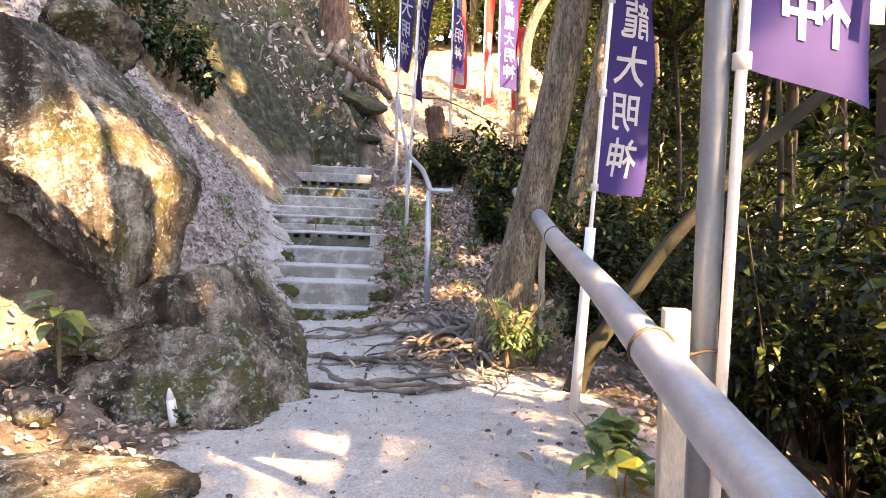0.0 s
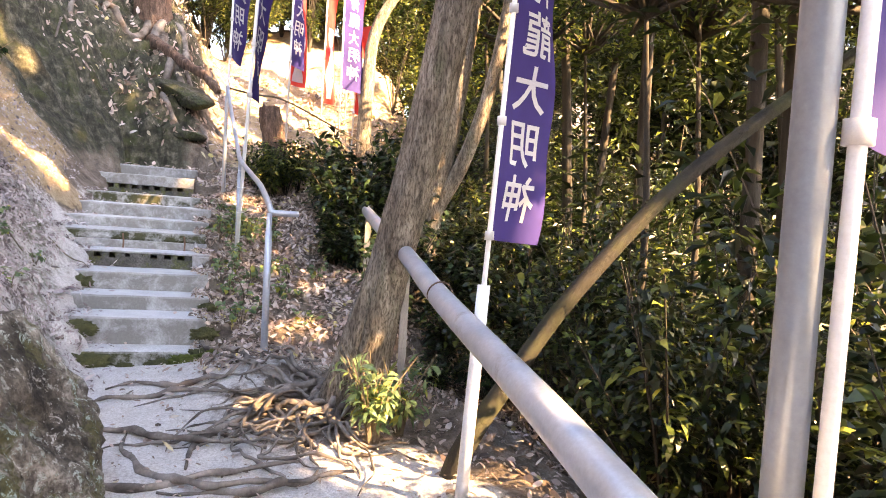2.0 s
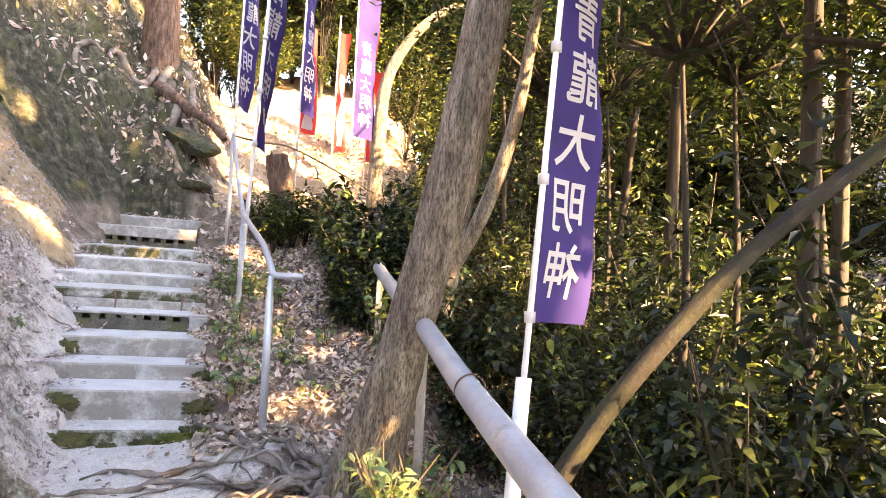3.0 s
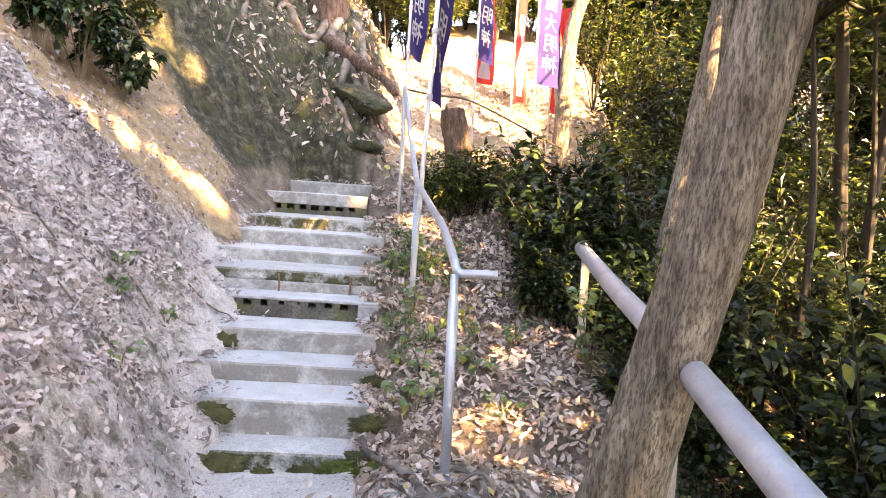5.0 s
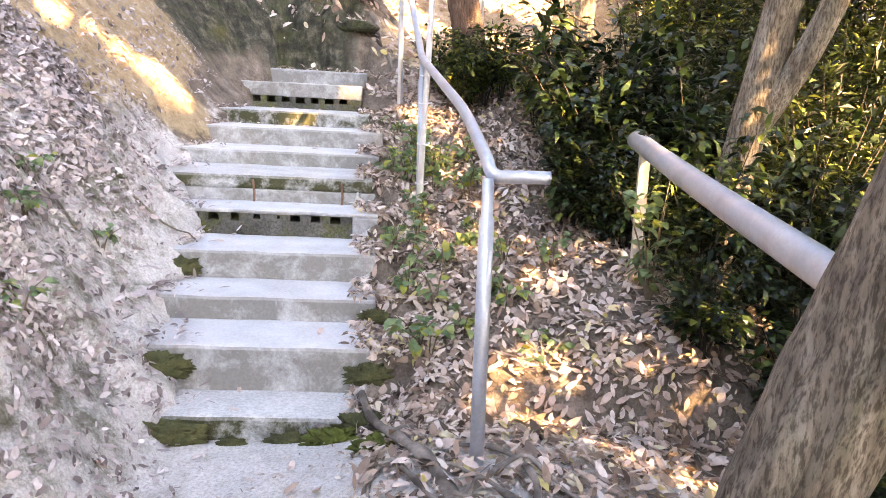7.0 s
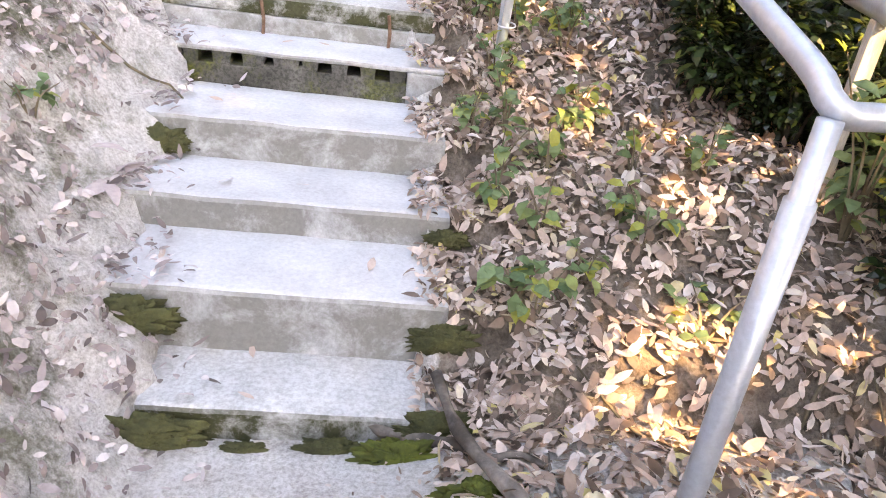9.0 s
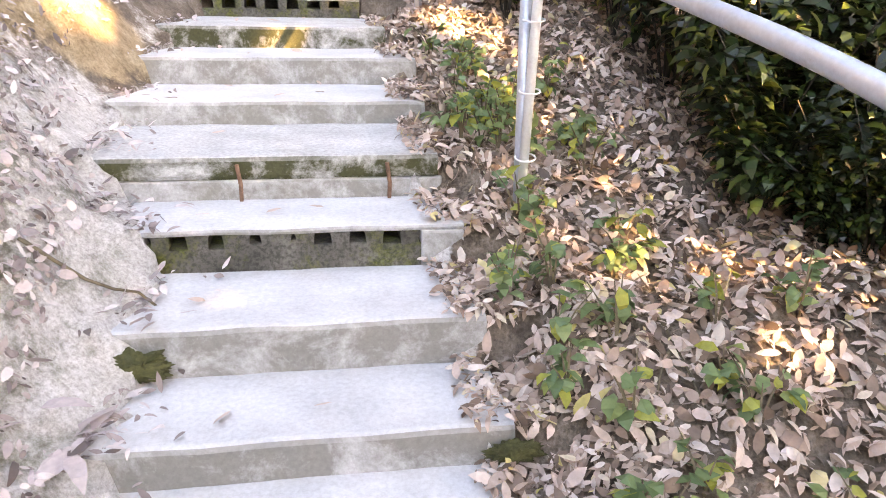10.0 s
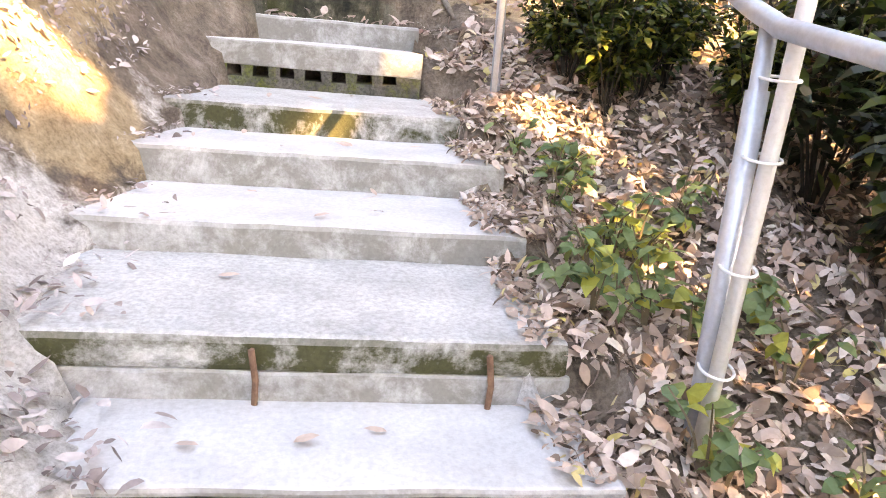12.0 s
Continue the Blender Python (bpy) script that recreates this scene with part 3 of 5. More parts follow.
for i, (f, z, l, r) in enumerate(STEPS):
    f2 = N_F[i + 1] + 0.12 if i < 10 else f + 0.75
    low = (N_Z[i - 1] if i else -0.02) - 0.10
    if i in (4, 9):
        # hollow blocks on their side under a cap
        cap = 0.026 if i == 4 else 0.145
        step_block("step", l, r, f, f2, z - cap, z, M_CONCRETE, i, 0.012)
        top = z - cap + 0.002
        deep = max(h for _, _, h in HOLLOWS[i])
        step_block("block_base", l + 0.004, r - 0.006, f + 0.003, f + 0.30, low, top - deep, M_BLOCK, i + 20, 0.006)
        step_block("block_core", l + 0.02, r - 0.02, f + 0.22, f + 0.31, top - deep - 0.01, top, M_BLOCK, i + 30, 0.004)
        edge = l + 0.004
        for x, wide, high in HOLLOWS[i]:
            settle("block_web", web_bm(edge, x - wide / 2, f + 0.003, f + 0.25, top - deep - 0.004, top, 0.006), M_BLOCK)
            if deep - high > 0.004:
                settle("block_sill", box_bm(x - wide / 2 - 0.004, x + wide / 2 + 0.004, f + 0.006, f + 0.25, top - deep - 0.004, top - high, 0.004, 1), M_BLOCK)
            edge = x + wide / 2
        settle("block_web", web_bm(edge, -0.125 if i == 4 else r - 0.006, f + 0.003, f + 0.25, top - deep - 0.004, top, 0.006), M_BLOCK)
        if i == 4:
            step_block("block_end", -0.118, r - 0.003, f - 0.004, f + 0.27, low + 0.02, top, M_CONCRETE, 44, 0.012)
    elif i == 5:
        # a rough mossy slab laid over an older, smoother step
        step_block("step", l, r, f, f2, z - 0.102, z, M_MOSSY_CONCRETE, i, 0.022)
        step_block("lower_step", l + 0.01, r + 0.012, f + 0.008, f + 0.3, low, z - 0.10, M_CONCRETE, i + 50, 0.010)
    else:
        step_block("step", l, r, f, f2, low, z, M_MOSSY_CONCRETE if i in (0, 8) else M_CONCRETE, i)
for r in (-0.81, -0.20):
    v, fa = tube([(r, 1.855 - SKEW * r, 0.77 - TILT * r), (r + 0.005, 1.850 - SKEW * r, 0.86 - TILT * r), (r - 0.004, 1.853 - SKEW * r, 0.945 - TILT * r)], 0.009, 8, 0.1, 3)
    link_mesh("iron_rod", v, fa, M_RUST, stairs, "rusty reinforcing rod")

# ---- rails ----
def pipe(points, radius, n=40, sides=16, seed=0):
    return tube(smooth_line(points, n), radius, sides, 0.0, seed)


guard = thing("guard_rail", "thick dented galvanised guard rail on pale posts beside the path", "railing", (1.5, 3.4, height(1.5, 3.4)))


def under(parent, name, vf, material, label="", smooth=True):
    off = np.array(parent.location)
    return link_mesh(name, [np.array(v) - off for v in vf[0]], vf[1], material, parent, label, smooth)


GUARD_A, GUARD_B = np.array((1.745, 0.2, 0.535)), np.array((0.905, 9.88, 1.342))


def guard_at(y):
    return GUARD_A + (GUARD_B - GUARD_A) * (y - GUARD_A[1]) / (GUARD_B[1] - GUARD_A[1])


under(guard, "rail_pipe", pipe([guard_at(y) + np.array((0.006 * math.sin(y * 2), 0, 0.006 * math.cos(y * 1.7))) for y in np.linspace(-1.5, 9.88, 9)], 0.056, 60, 20), M_GALV)
for y, dx, top, half in ((3.36, 0.075, 0.10, 0.034), (7.4, 0.09, 0.05, 0.028), (9.6, 0.0, -0.05, 0.03)):
    g = guard_at(y)
    bm = box_bm(g[0] + dx - half, g[0] + dx + half, y - half, y + half, height(g[0], y) - 0.2, g[2] + top, 0.006, 2)
    bmesh.ops.translate(bm, verts=bm.verts, vec=-Vector(guard.location))
    part("post", bm, M_WOODPOST, guard, "pale square post")
for y in (3.30, 5.66):
    g = guard_at(y)
    ring = [g + np.array((0.062 * math.cos(a), 0.012 * math.sin(a * 2), 0.062 * math.sin(a))) for a in np.linspace(0, 2 * math.pi, 25)]
    under(guard, "wire_tie", tube(ring, 0.004, 6), M_WIRE, "twisted wire tie")

hand = thing("handrail", "thin galvanised pipe handrail on round posts beside the steps", "handrail", (0.155, 7.84, height(0.155, 7.84)))
under(hand, "rail_pipe", pipe([(0.37, 7.93, 1.300), (0.25, 7.892, 1.302), (0.192, 7.872, 1.304), (0.162, 7.880, 1.322), (0.130, 7.985, 1.372), (-0.01, 8.5, 1.515), (-0.165, 9.0, 1.62), (-0.44, 10.0, 1.785), (-0.49, 10.18, 1.825), (-0.56, 10.45, 1.94), (-0.80, 11.35, 2.37), (-1.115, 12.58, 2.96)], 0.024, 80, 14), M_GALV)
for x, y, top in ((0.158, 7.84, 1.30), (-0.485, 10.19, 1.81), (-1.125, 12.6, 2.97)):
    ps = under(hand, "post", tube([(x, y, height(x, y) - 0.2), (x, y, top * 0.5), (x, y, top)], 0.0215, 14), M_GALV)
    sl = under(hand, "sleeve", tube([(x, y, height(x, y) - 0.2), (x, y, top * 0.5), (x, y, top - 0.14)], 0.0275, 14), M_GALV, "wider ground sleeve")
    sl.parent = ps
rope = thing("guide_rope", "dark sagging rope strung from the handrail post", "rope", (-1.12, 12.6, 2.95))
under(rope, "rope", tube(smooth_line([(-1.12, 12.62, 2.95), (-0.8, 12.9, 2.92), (-0.45, 13.25, 2.93), (0.1, 13.6, 2.72), (0.8, 14.0, 2.40)], 24), 0.014, 8), M_TWIG)

# ---- banners ----
def glyph_mesh(text, size):
    cu = bpy.data.curves.new("glyph", "FONT")
    cu.body, cu.size, cu.align_x, cu.align_y = text, size, "CENTER", "CENTER"
    cu.resolution_u = 3
    cu.offset = 0.012 * size
    ob = bpy.data.objects.new("glyph", cu)
    scene.collection.objects.link(ob)
    me = bpy.data.meshes.new_from_object(ob.evaluated_get(bpy.context.evaluated_depsgraph_get()))
    bpy.data.objects.remove(ob)
    bpy.data.curves.remove(cu)
    return me


GLYPHS = {c: glyph_mesh(c, 1.0) for c in "青龍大明神"}


def banner(foot, top, bottom_z, turn, width, tall, cloth, text, pole_r, label, seed, sag=0.06, size=0.27, sleeve=None, first=0.30, ties=5, group="banners", glare=False):
    """A tall cloth on a pole: cloth, print and loops follow the same ripple. The print is seen from behind."""
    foot, top = np.array(foot, float), np.array(top, float)
    b = thing("banner", label, "banner", foot, group)
    stick = under(b, "pole", tube([foot, foot + (top - foot) * 0.5, top], (pole_r, pole_r, pole_r * 0.8), 12), M_WHITEPIPE)
    if sleeve:
        s0, s1 = foot - (top - foot) * 0.02, foot + (top - foot) * (sleeve - foot[2]) / (top[2] - foot[2])
        under(b, "sleeve", tube([s0, (s0 + s1) / 2, s1], pole_r * 2.45, 12), M_WHITEPIPE, "white pipe sleeve").parent = stick
    dirn = np.array((math.cos(turn), math.sin(turn), 0.0))
    nor = np.array((-dirn[1], dirn[0], 0.0))
    axis = (top - foot) / (top[2] - foot[2])

    def at(u, v, off=0.0):
        z = bottom_z + v
        p = foot + axis * (z - foot[2])
        rip = (0.035 if text else 0.07) * math.sin(u / width * 3.4 + v * 2.3 + seed) * (0.3 + u / width) + 0.012 * math.sin(v * 9 + seed * 2 + u * 7)
        low = -sag * (u / width) * math.exp(-v * 1.5)
        return p + dirn * (u + pole_r) + nor * (rip + off) + np.array((0, 0, low))

    nu, nv = 10, int(tall * 14)
    vs = [at(width * i / nu, tall * j / nv) for j in range(nv + 1) for i in range(nu + 1)]
    fs = [(j * (nu + 1) + i, j * (nu + 1) + i + 1, (j + 1) * (nu + 1) + i + 1, (j + 1) * (nu + 1) + i) for j in range(nv) for i in range(nu)]
    sheet = under(b, "cloth", (vs, fs), cloth)
    # White panel on both faces paints the glare on the lower cloth.
    if glare:
        pv = [at(width * (0.5 + (0.17 + 0.06 * math.sin(j * 0.9 + seed * 3)) * (i - 1.5)), tall * (0.04 + 0.60 * j / 12), s * 0.005) for s in (-1, 1) for j in range(13) for i in range(4)]
        pf = [(s * 52 + j * 4 + i, s * 52 + j * 4 + i + 1, s * 52 + j * 4 + i + 5, s * 52 + j * 4 + i + 4) for s in (0, 1) for j in range(12) for i in range(3)]
        under(b, "print", (pv, pf), M_WHITECLOTH, "white panel painted for glare on the cloth", False).parent = sheet
    gap = size * 1.12
    for k, ch in enumerate(reversed(text)):
        v0 = first + k * gap
        if v0 > tall - 0.1:
            break
        me = GLYPHS[ch]
        bm = bmesh.new()
        bm.from_mesh(me)
        bmesh.ops.triangulate(bm, faces=bm.faces)
        bmesh.ops.subdivide_edges(bm, edges=[e for e in bm.edges if e.calc_length() > 0.25], cuts=2)
        cap = []
        for sgn in (-1, 1):
            for vt in bm.verts:
                cap.append(at(width * 0.5 - vt.co.x * size, v0 + vt.co.y * size, sgn * 0.004))
        nvt = len(bm.verts)
        bm.verts.index_update()
        fcs = [tuple(v.index + s * nvt for v in fc.verts) for s in (0, 1) for fc in bm.faces]
        bm.free()
        under(b, "lettering", (cap, fcs), M_WHITECLOTH, "white brush character", False).parent = sheet
    for k in range(ties):
        z = bottom_z + tall * k / (ties - 1) * 0.98 + 0.02
        p = foot + axis * (z - foot[2])
        under(b, "loop", tube([p + np.array((0, 0, -0.022)), p, p + np.array((0, 0, 0.022))], pole_r + 0.010, 10), M_WHITECLOTH, "white cloth loop").parent = sheet
    return b


T_DIR = math.atan2(0.73, 0.68)
PURPLE = "purple cloth banner with white lettering"
banner((1.405, 5.52, height(1.405, 5.52)), (1.72, 6.0, 4.6), 1.27, T_DIR, 0.42, 2.3, M_PURPLE, "青龍大明神", 0.013, PURPLE + " tied to the guard rail", 0.3, 0.03, 0.25, sleeve=1.05, first=0.20)
banner_near = banner((1.66, 3.36, height(1.66, 3.36)), (1.755, 3.42, 4.4), 1.55, math.atan2(0.35, 0.93), 0.38, 2.3, M_PURPLE, "青龍大明神", 0.0155, PURPLE + " beside a grey pipe", 2.2, 0.09, 0.22, first=0.20)
b0 = np.array(banner_near.location)
strip = [(b0 + np.array((0.40 + 0.02 * k / 6, 0.10 + 0.01 * math.sin(k), 1.68 - b0[2] + 0.11 * k + 0.0))) for k in range(7)]
under(banner_near, "label_strip", ([p + np.array(o) for p in strip for o in ((-0.022, -0.012, 0), (0.022, 0.004, 0))], [(2 * k, 2 * k + 1, 2 * k + 3, 2 * k + 2) for k in range(6)]), M_WHITECLOTH, "white printed strip", False)
banner((-0.488, 10.13, height(-0.488, 10.13) - 0.05), (-0.30, 10.14, 4.9), 2.50, radians(82), 0.45, 2.2, M_PURPLE, "青龍大明神", 0.020, PURPLE + " strapped to the handrail post", 4.0, 0.05, 0.30)
banner((-1.13, 12.55, height(-1.13, 12.55)), (-1.06, 12.6, 5.6), 3.36, radians(77), 0.45, 2.1, M_PURPLE, "青龍大明神", 0.016, PURPLE + " on the upper steps", 5.5, 0.03, 0.30)
banner((-0.45, 14.0, height(-0.45, 14.0)), (-0.40, 14.0, 6.0), 3.62, radians(72), 0.44, 2.2, M_PURPLE, "青龍大明神", 0.016, PURPLE + " on the upper terrace", 1.0, 0.05, 0.26)
banner((0.36, 14.9, height(0.36, 14.9)), (0.36, 14.9, 6.2), 3.42, math.atan2(0.62, 0.78), 0.44, 2.4, M_PURPLE, "青龍大明神", 0.016, PURPLE + " near a slim tree trunk", 1.9, 0.04, 0.27)
for x, y, bz, tl, sd in ((-0.62, 15.6, 3.55, 1.9, 0.5), (-0.05, 16.2, 3.35, 2.2, 1.4), (0.40, 16.6, 3.75, 2.1, 2.6), (0.58, 15.4, 3.05, 1.6, 3.5)):
    banner((x, y, height(x, y)), (x + 0.04, y, bz + tl + 0.3), bz, 0.35 + 0.3 * math.sin(sd * 5), 0.24 + 0.03 * math.sin(sd * 3), tl, M_REDCLOTH, "", 0.015, "red cloth banner on a pole, lower part painted white for glare", sd, 0.05, group="red banners", glare=True)

pole = thing("metal_pole", "tall grey painted steel pipe beside the guard rail", "pole", (1.635, 3.42, height(1.635, 3.42)))
under(pole, "pipe", tube([(1.635, 3.42, height(1.635, 3.42) - 0.1), (1.64, 3.42, 2.5), (1.655, 3.42, 5.2)], 0.036, 18), M_GREYPAINT)
under(pole, "band", tube(smooth_line([(1.58, 3.33, 0.78), (1.64, 3.375, 0.785), (1.70, 3.40, 0.775), (1.67, 3.46, 0.775), (1.60, 3.45, 0.78), (1.58, 3.33, 0.78)], 24), 0.005, 6), M_WIRE, "dark wire band")

# ---- boulders ----
def boulder(name, centre, size, label, seed, planes=(), turn=0.0, facets=5, rough=0.07, detail=5, chips=10, stone=None):
    """A rock split along flat faces: a ball cut by planes (normal and distance), then weathered."""
    rng = np.random.default_rng(seed)
    bm = bmesh.new()
    bmesh.ops.create_icosphere(bm, subdivisions=detail, radius=1)
    cut = [(Vector(d).normalized(), h) for d, h in planes]
    spin = Matrix.Rotation(turn, 3, "Z")
    soft = [(Vector(d).normalized(), rng.uniform(0.75, 0.95)) for d in rng.normal(0, 1, (facets, 3))]
    chip = [(Vector(d).normalized(), rng.uniform(0.80, 0.97)) for d in rng.normal(0, 1, (chips, 3))]
    for v in bm.verts:
        for d, h in soft:
            s = v.co.dot(d)
            if s > h:
                v.co -= d * (s - h)
        v.co = spin @ Vector((v.co.x * size[0], v.co.y * size[1], v.co.z * size[2]))
        for _ in range(3):
            for d, h in cut:
                s = v.co.dot(d)
                if s > h:
                    v.co -= d * (s - h) * 0.97
        s0 = Vector((v.co.x / size[0], v.co.y / size[1], v.co.z / size[2]))
        for d, h in chip:
            s = s0.dot(d)
            if s > h * 0.62:
                v.co -= d * (s - h * 0.62) * 0.5 * min(size)
        q = v.co + Vector((seed, 0, 0))
        out = v.co.normalized()
        crack = abs(noise.noise(q * 1.7 + Vector((0, 5, 0))))
        v.co += out * (noise.fractal(q * 2.2, 0.85, 2.0, 3) * rough * 0.5 + noise.fractal(q * 8, 0.6, 2.0, 5) * rough * 0.42 + noise.noise(q * 34) * rough * 0.10 - max(0, 0.045 - crack) * rough * 16)
    ob = part(name, bm, stone or M_ROCK, None, label, True)
    ob.location = centre
    return tagged(ob, label, "rock")


boulder("boulder", (-1.58, 5.32, 1.40), (1.25, 0.75, 1.3), "huge split boulder with lichen, moss and a stained overhang", 11,
        (((0.75, 0.0, 0.66), 0.36), ((-0.66, 0, -0.75), 0.38), ((1, -0.1, -0.12), 0.52), ((0.30, -0.9, 0.22), 0.40), ((-0.2, -0.8, -0.4), 0.45), ((-0.3, 0.1, 1), 0.82), ((0.9, -0.5, 0.35), 0.44)), rough=0.06, detail=6, chips=5, facets=3)
boulder("boulder", (-0.90, 5.45, 0.26), (0.85, 0.6, 0.85), "squat mossy boulder with pale lichen beside the path", 23,
        (((0.83, -0.05, 0.56), 0.42), ((-0.35, 0, 0.93), 0.47), ((0.15, -0.95, 0.24), 0.36), ((0.75, -0.62, 0.1), 0.46), ((-1, -0.2, 0.1), 0.5)), rough=0.06, detail=6, chips=6, facets=3)
boulder("boulder", (-2.30, 6.5, 2.42), (0.36, 0.42, 0.36), "grey rounded boulder higher on the bank", 31)
boulder("boulder", (-1.30, 5.0, 0.42), (0.28, 0.25, 0.17), "small wedged stone between two boulders", 41, (((0.4, -0.6, 0.7), 0.14),), 0.2)
boulder("boulder", (-0.98, 5.16, 0.07), (1.05, 0.52, 0.44), "broken mossy ledge below the boulders", 47, (((0.1, -0.85, 0.45), 0.32), ((0.85, -0.3, 0.4), 0.62)), rough=0.09, detail=6)
boulder("boulder", (-0.74, 4.0, -0.07), (0.60, 0.42, 0.19), "flat mossy rock half sunk in the path", 53, (((0, 0, 1), 0.16),), 0.1, rough=0.09)
boulder("boulder", (-1.85, 4.75, 0.14), (0.24, 0.17, 0.13), "loose grey stone under the overhang", 59, turn=0.4)
# Dark back wall added so the hollow under the overhang looks black.
boulder("boulder", (-2.35, 5.95, 0.75), (0.95, 0.6, 0.8), "added dark rock standing in for the hollow's shade", 61, rough=0.09, stone=M_DARKROCK)
for k, (x, y, w) in enumerate(((-1.5, 4.35, 0.16), (-1.75, 4.3, 0.10), (-1.25, 4.5, 0.12), (-2.1, 4.5, 0.15), (-1.35, 4.15, 0.08), (-1.95, 4.15, 0.12), (-1.0, 4.45, 0.09))):
    boulder("stone", (x, y, height(x, y) + w * 0.25), (w * 1.3, w, w * 0.7), "broken stone in the rubble below the boulders", 80 + k, turn=k, detail=3)

# ---- trees ----
# gaps cut in the leaf roof to aim the sun: place and width of each patch of light
GAPS = (((-2.76, 11.02, 1.58), 0.30), ((-2.45, 10.75, 1.15), 0.12), ((-3.0, 10.75, 1.78), 0.20), ((-3.3, 10.3, 2.1), 0.30), ((-3.38, 9.85, 2.25), 0.24), ((-4.3, 12.5, 3.6), 0.36), ((-3.95, 12.6, 3.05), 0.30), ((-4.1, 11.9, 3.0), 0.24), ((-4.6, 12.3, 3.9), 0.3), ((-1.05, 4.95, 1.42), 0.62), ((-1.3, 4.9, 1.05), 0.42), ((0.35, 4.75, 0.0), 0.17), ((1.0, 6.4, 0.38), 0.32), ((0.15, 5.3, 0.0), 0.14), ((1.28, 5.2, 0.0), 0.22), ((0.45, 4.35, -0.05), 0.08),
        ((1.2, 8.9, 0.4), 0.2), ((0.62, 8.5, 0.35), 0.36), ((0.85, 8.15, 0.3), 0.22), ((1.12, 5.95, 0.05), 0.36), ((0.3, 9.4, 0.5), 0.14), ((0.55, 10.0, 0.7), 0.36), ((-0.3, 11.2, 1.0), 0.30), ((0.1, 10.5, 0.85), 0.22), ((0.35, 11.0, 0.95), 0.25), ((1.3, 8.1, 0.3), 0.16), ((-0.75, 12.3, 1.4), 0.3), ((-0.65, 4.0, 0.05), 0.36), ((3.7, 5.2, 3.0), 0.45), ((4.6, 7.0, 3.2), 0.35), ((3.4, 8.6, 3.3), 0.8), ((5.6, 8.2, 3.2), 0.4), ((2.2, 10.3, 3.4), 0.4), ((1.35, 6.9, 2.1), 0.12), ((-0.9, 16.3, 3.2), 1.25), ((-0.4, 17.6, 4.4), 2.0), ((-0.5, 13.3, 2.3), 0.2), ((-1.85, 11.75, 1.3), 0.20), ((-1.7, 12.8, 1.6), 0.18), ((1.9, 3.45, 1.6), 0.25),
        ((-0.75, 5.05, 0.65), 0.18), ((-1.6, 4.6, 0.2), 0.16), ((-1.2, 4.3, 0.0), 0.2), ((4.5, 5.0, 0.8), 0.4), ((4.0, 8.0, 0.7), 0.4), ((3.2, 11.5, 1.5), 0.9), ((5.5, 10.0, 1.0), 1.0), ((2.2, 13.5, 3.5), 1.0), ((1.4, 3.2, 0.8), 0.3), ((2.9, 6.5, 0.0), 0.3), ((3.2, 5.0, 0.2), 0.75), ((3.7, 7.0, 0.8), 0.35), ((3.0, 4.0, 0.0), 0.6), ((4.2, 3.6, 0.6), 0.7), ((3.4, 9.0, 0.6), 0.6), ((0.5, 19.0, 4.8), 2.6), ((-2.0, 18.5, 5.0), 1.6))


def shaded(p):
    """Leaves to keep: those that do not stand in a gap."""
    s = np.array(to_sun)
    keep = np.ones(len(p), bool)
    for c, r in GAPS:
        q = p - np.array(c)
        along = q @ s
        keep &= (np.linalg.norm(q - along[:, None] * s, axis=1) > r) | (along < 2.0)
    return keep


def tree(name, label, spine, radii, material, limbs=(), crown=None, roots=(), seed=0, group=""):
    t = thing(name, label, "tree", spine[0], group)
    rng = np.random.default_rng(seed)
    bole = under(t, "trunk", tube(smooth_line(spine, 44), np.interp(np.linspace(0, 1, 44), np.linspace(0, 1, len(radii)), radii), 22, 0.05, seed), material)
    for pts, rads in limbs:
        under(t, "limb", tube(smooth_line(pts, 18), np.interp(np.linspace(0, 1, 18), np.linspace(0, 1, len(rads)), rads), 10, 0.05, seed + 1), material).parent = bole
    for pts, rads in roots:
        under(t, "root", tube(smooth_line(pts, 26), np.interp(np.linspace(0, 1, 26), np.linspace(0, 1, len(rads)), rads) * (1 + 0.22 * np.sin(np.arange(26) * 1.7 + len(pts) + pts[0][0] * 40)), 8, 0.16, seed + 2), M_ROOT).parent = bole
    if crown:
        centre, size, clumps, per, ll = crown
        cs = rng.normal(0, 0.48, (clumps, 3)) * np.array(size) + np.array(centre)
        cv = np.repeat(cs, per, 0) + rng.normal(0, 0.26, (clumps * per, 3)) * np.array((1, 1, 0.6))
        cv = cv[shaded(cv)]
        al = unit(rng, len(cv), 0.5)
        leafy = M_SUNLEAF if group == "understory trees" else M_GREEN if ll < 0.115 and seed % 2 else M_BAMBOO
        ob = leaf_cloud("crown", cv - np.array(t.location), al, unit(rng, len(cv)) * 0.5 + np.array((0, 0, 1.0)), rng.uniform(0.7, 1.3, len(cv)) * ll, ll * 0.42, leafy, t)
        tagged(under(t, "branch", join_tubes([tube([np.array(spine[-1]), (np.array(spine[-1]) + c) / 2 + rng.normal(0, 0.2, 3), c], (0.04, 0.022, 0.006), 5) for c in cs[:: max(1, clumps // 14)]]), material), kind="stuff")
    return t


def root_path(x0, y0, ang, length, seed, lift=0.03):
    rng = np.random.default_rng(seed)
    pts, a = [], ang
    x, y = x0, y0
    for k in range(11):
        pts.append((x, y, height(x, y) + lift * (1 - k / 10.5) * rng.uniform(0.4, 1.3) + rng.uniform(-0.014, 0.022)))
        a += rng.normal(0, 0.42) + (0.9 if rng.uniform() < 0.08 else 0)
        x, y = x + math.cos(a) * length / 9, y + math.sin(a) * length / 9
    return pts


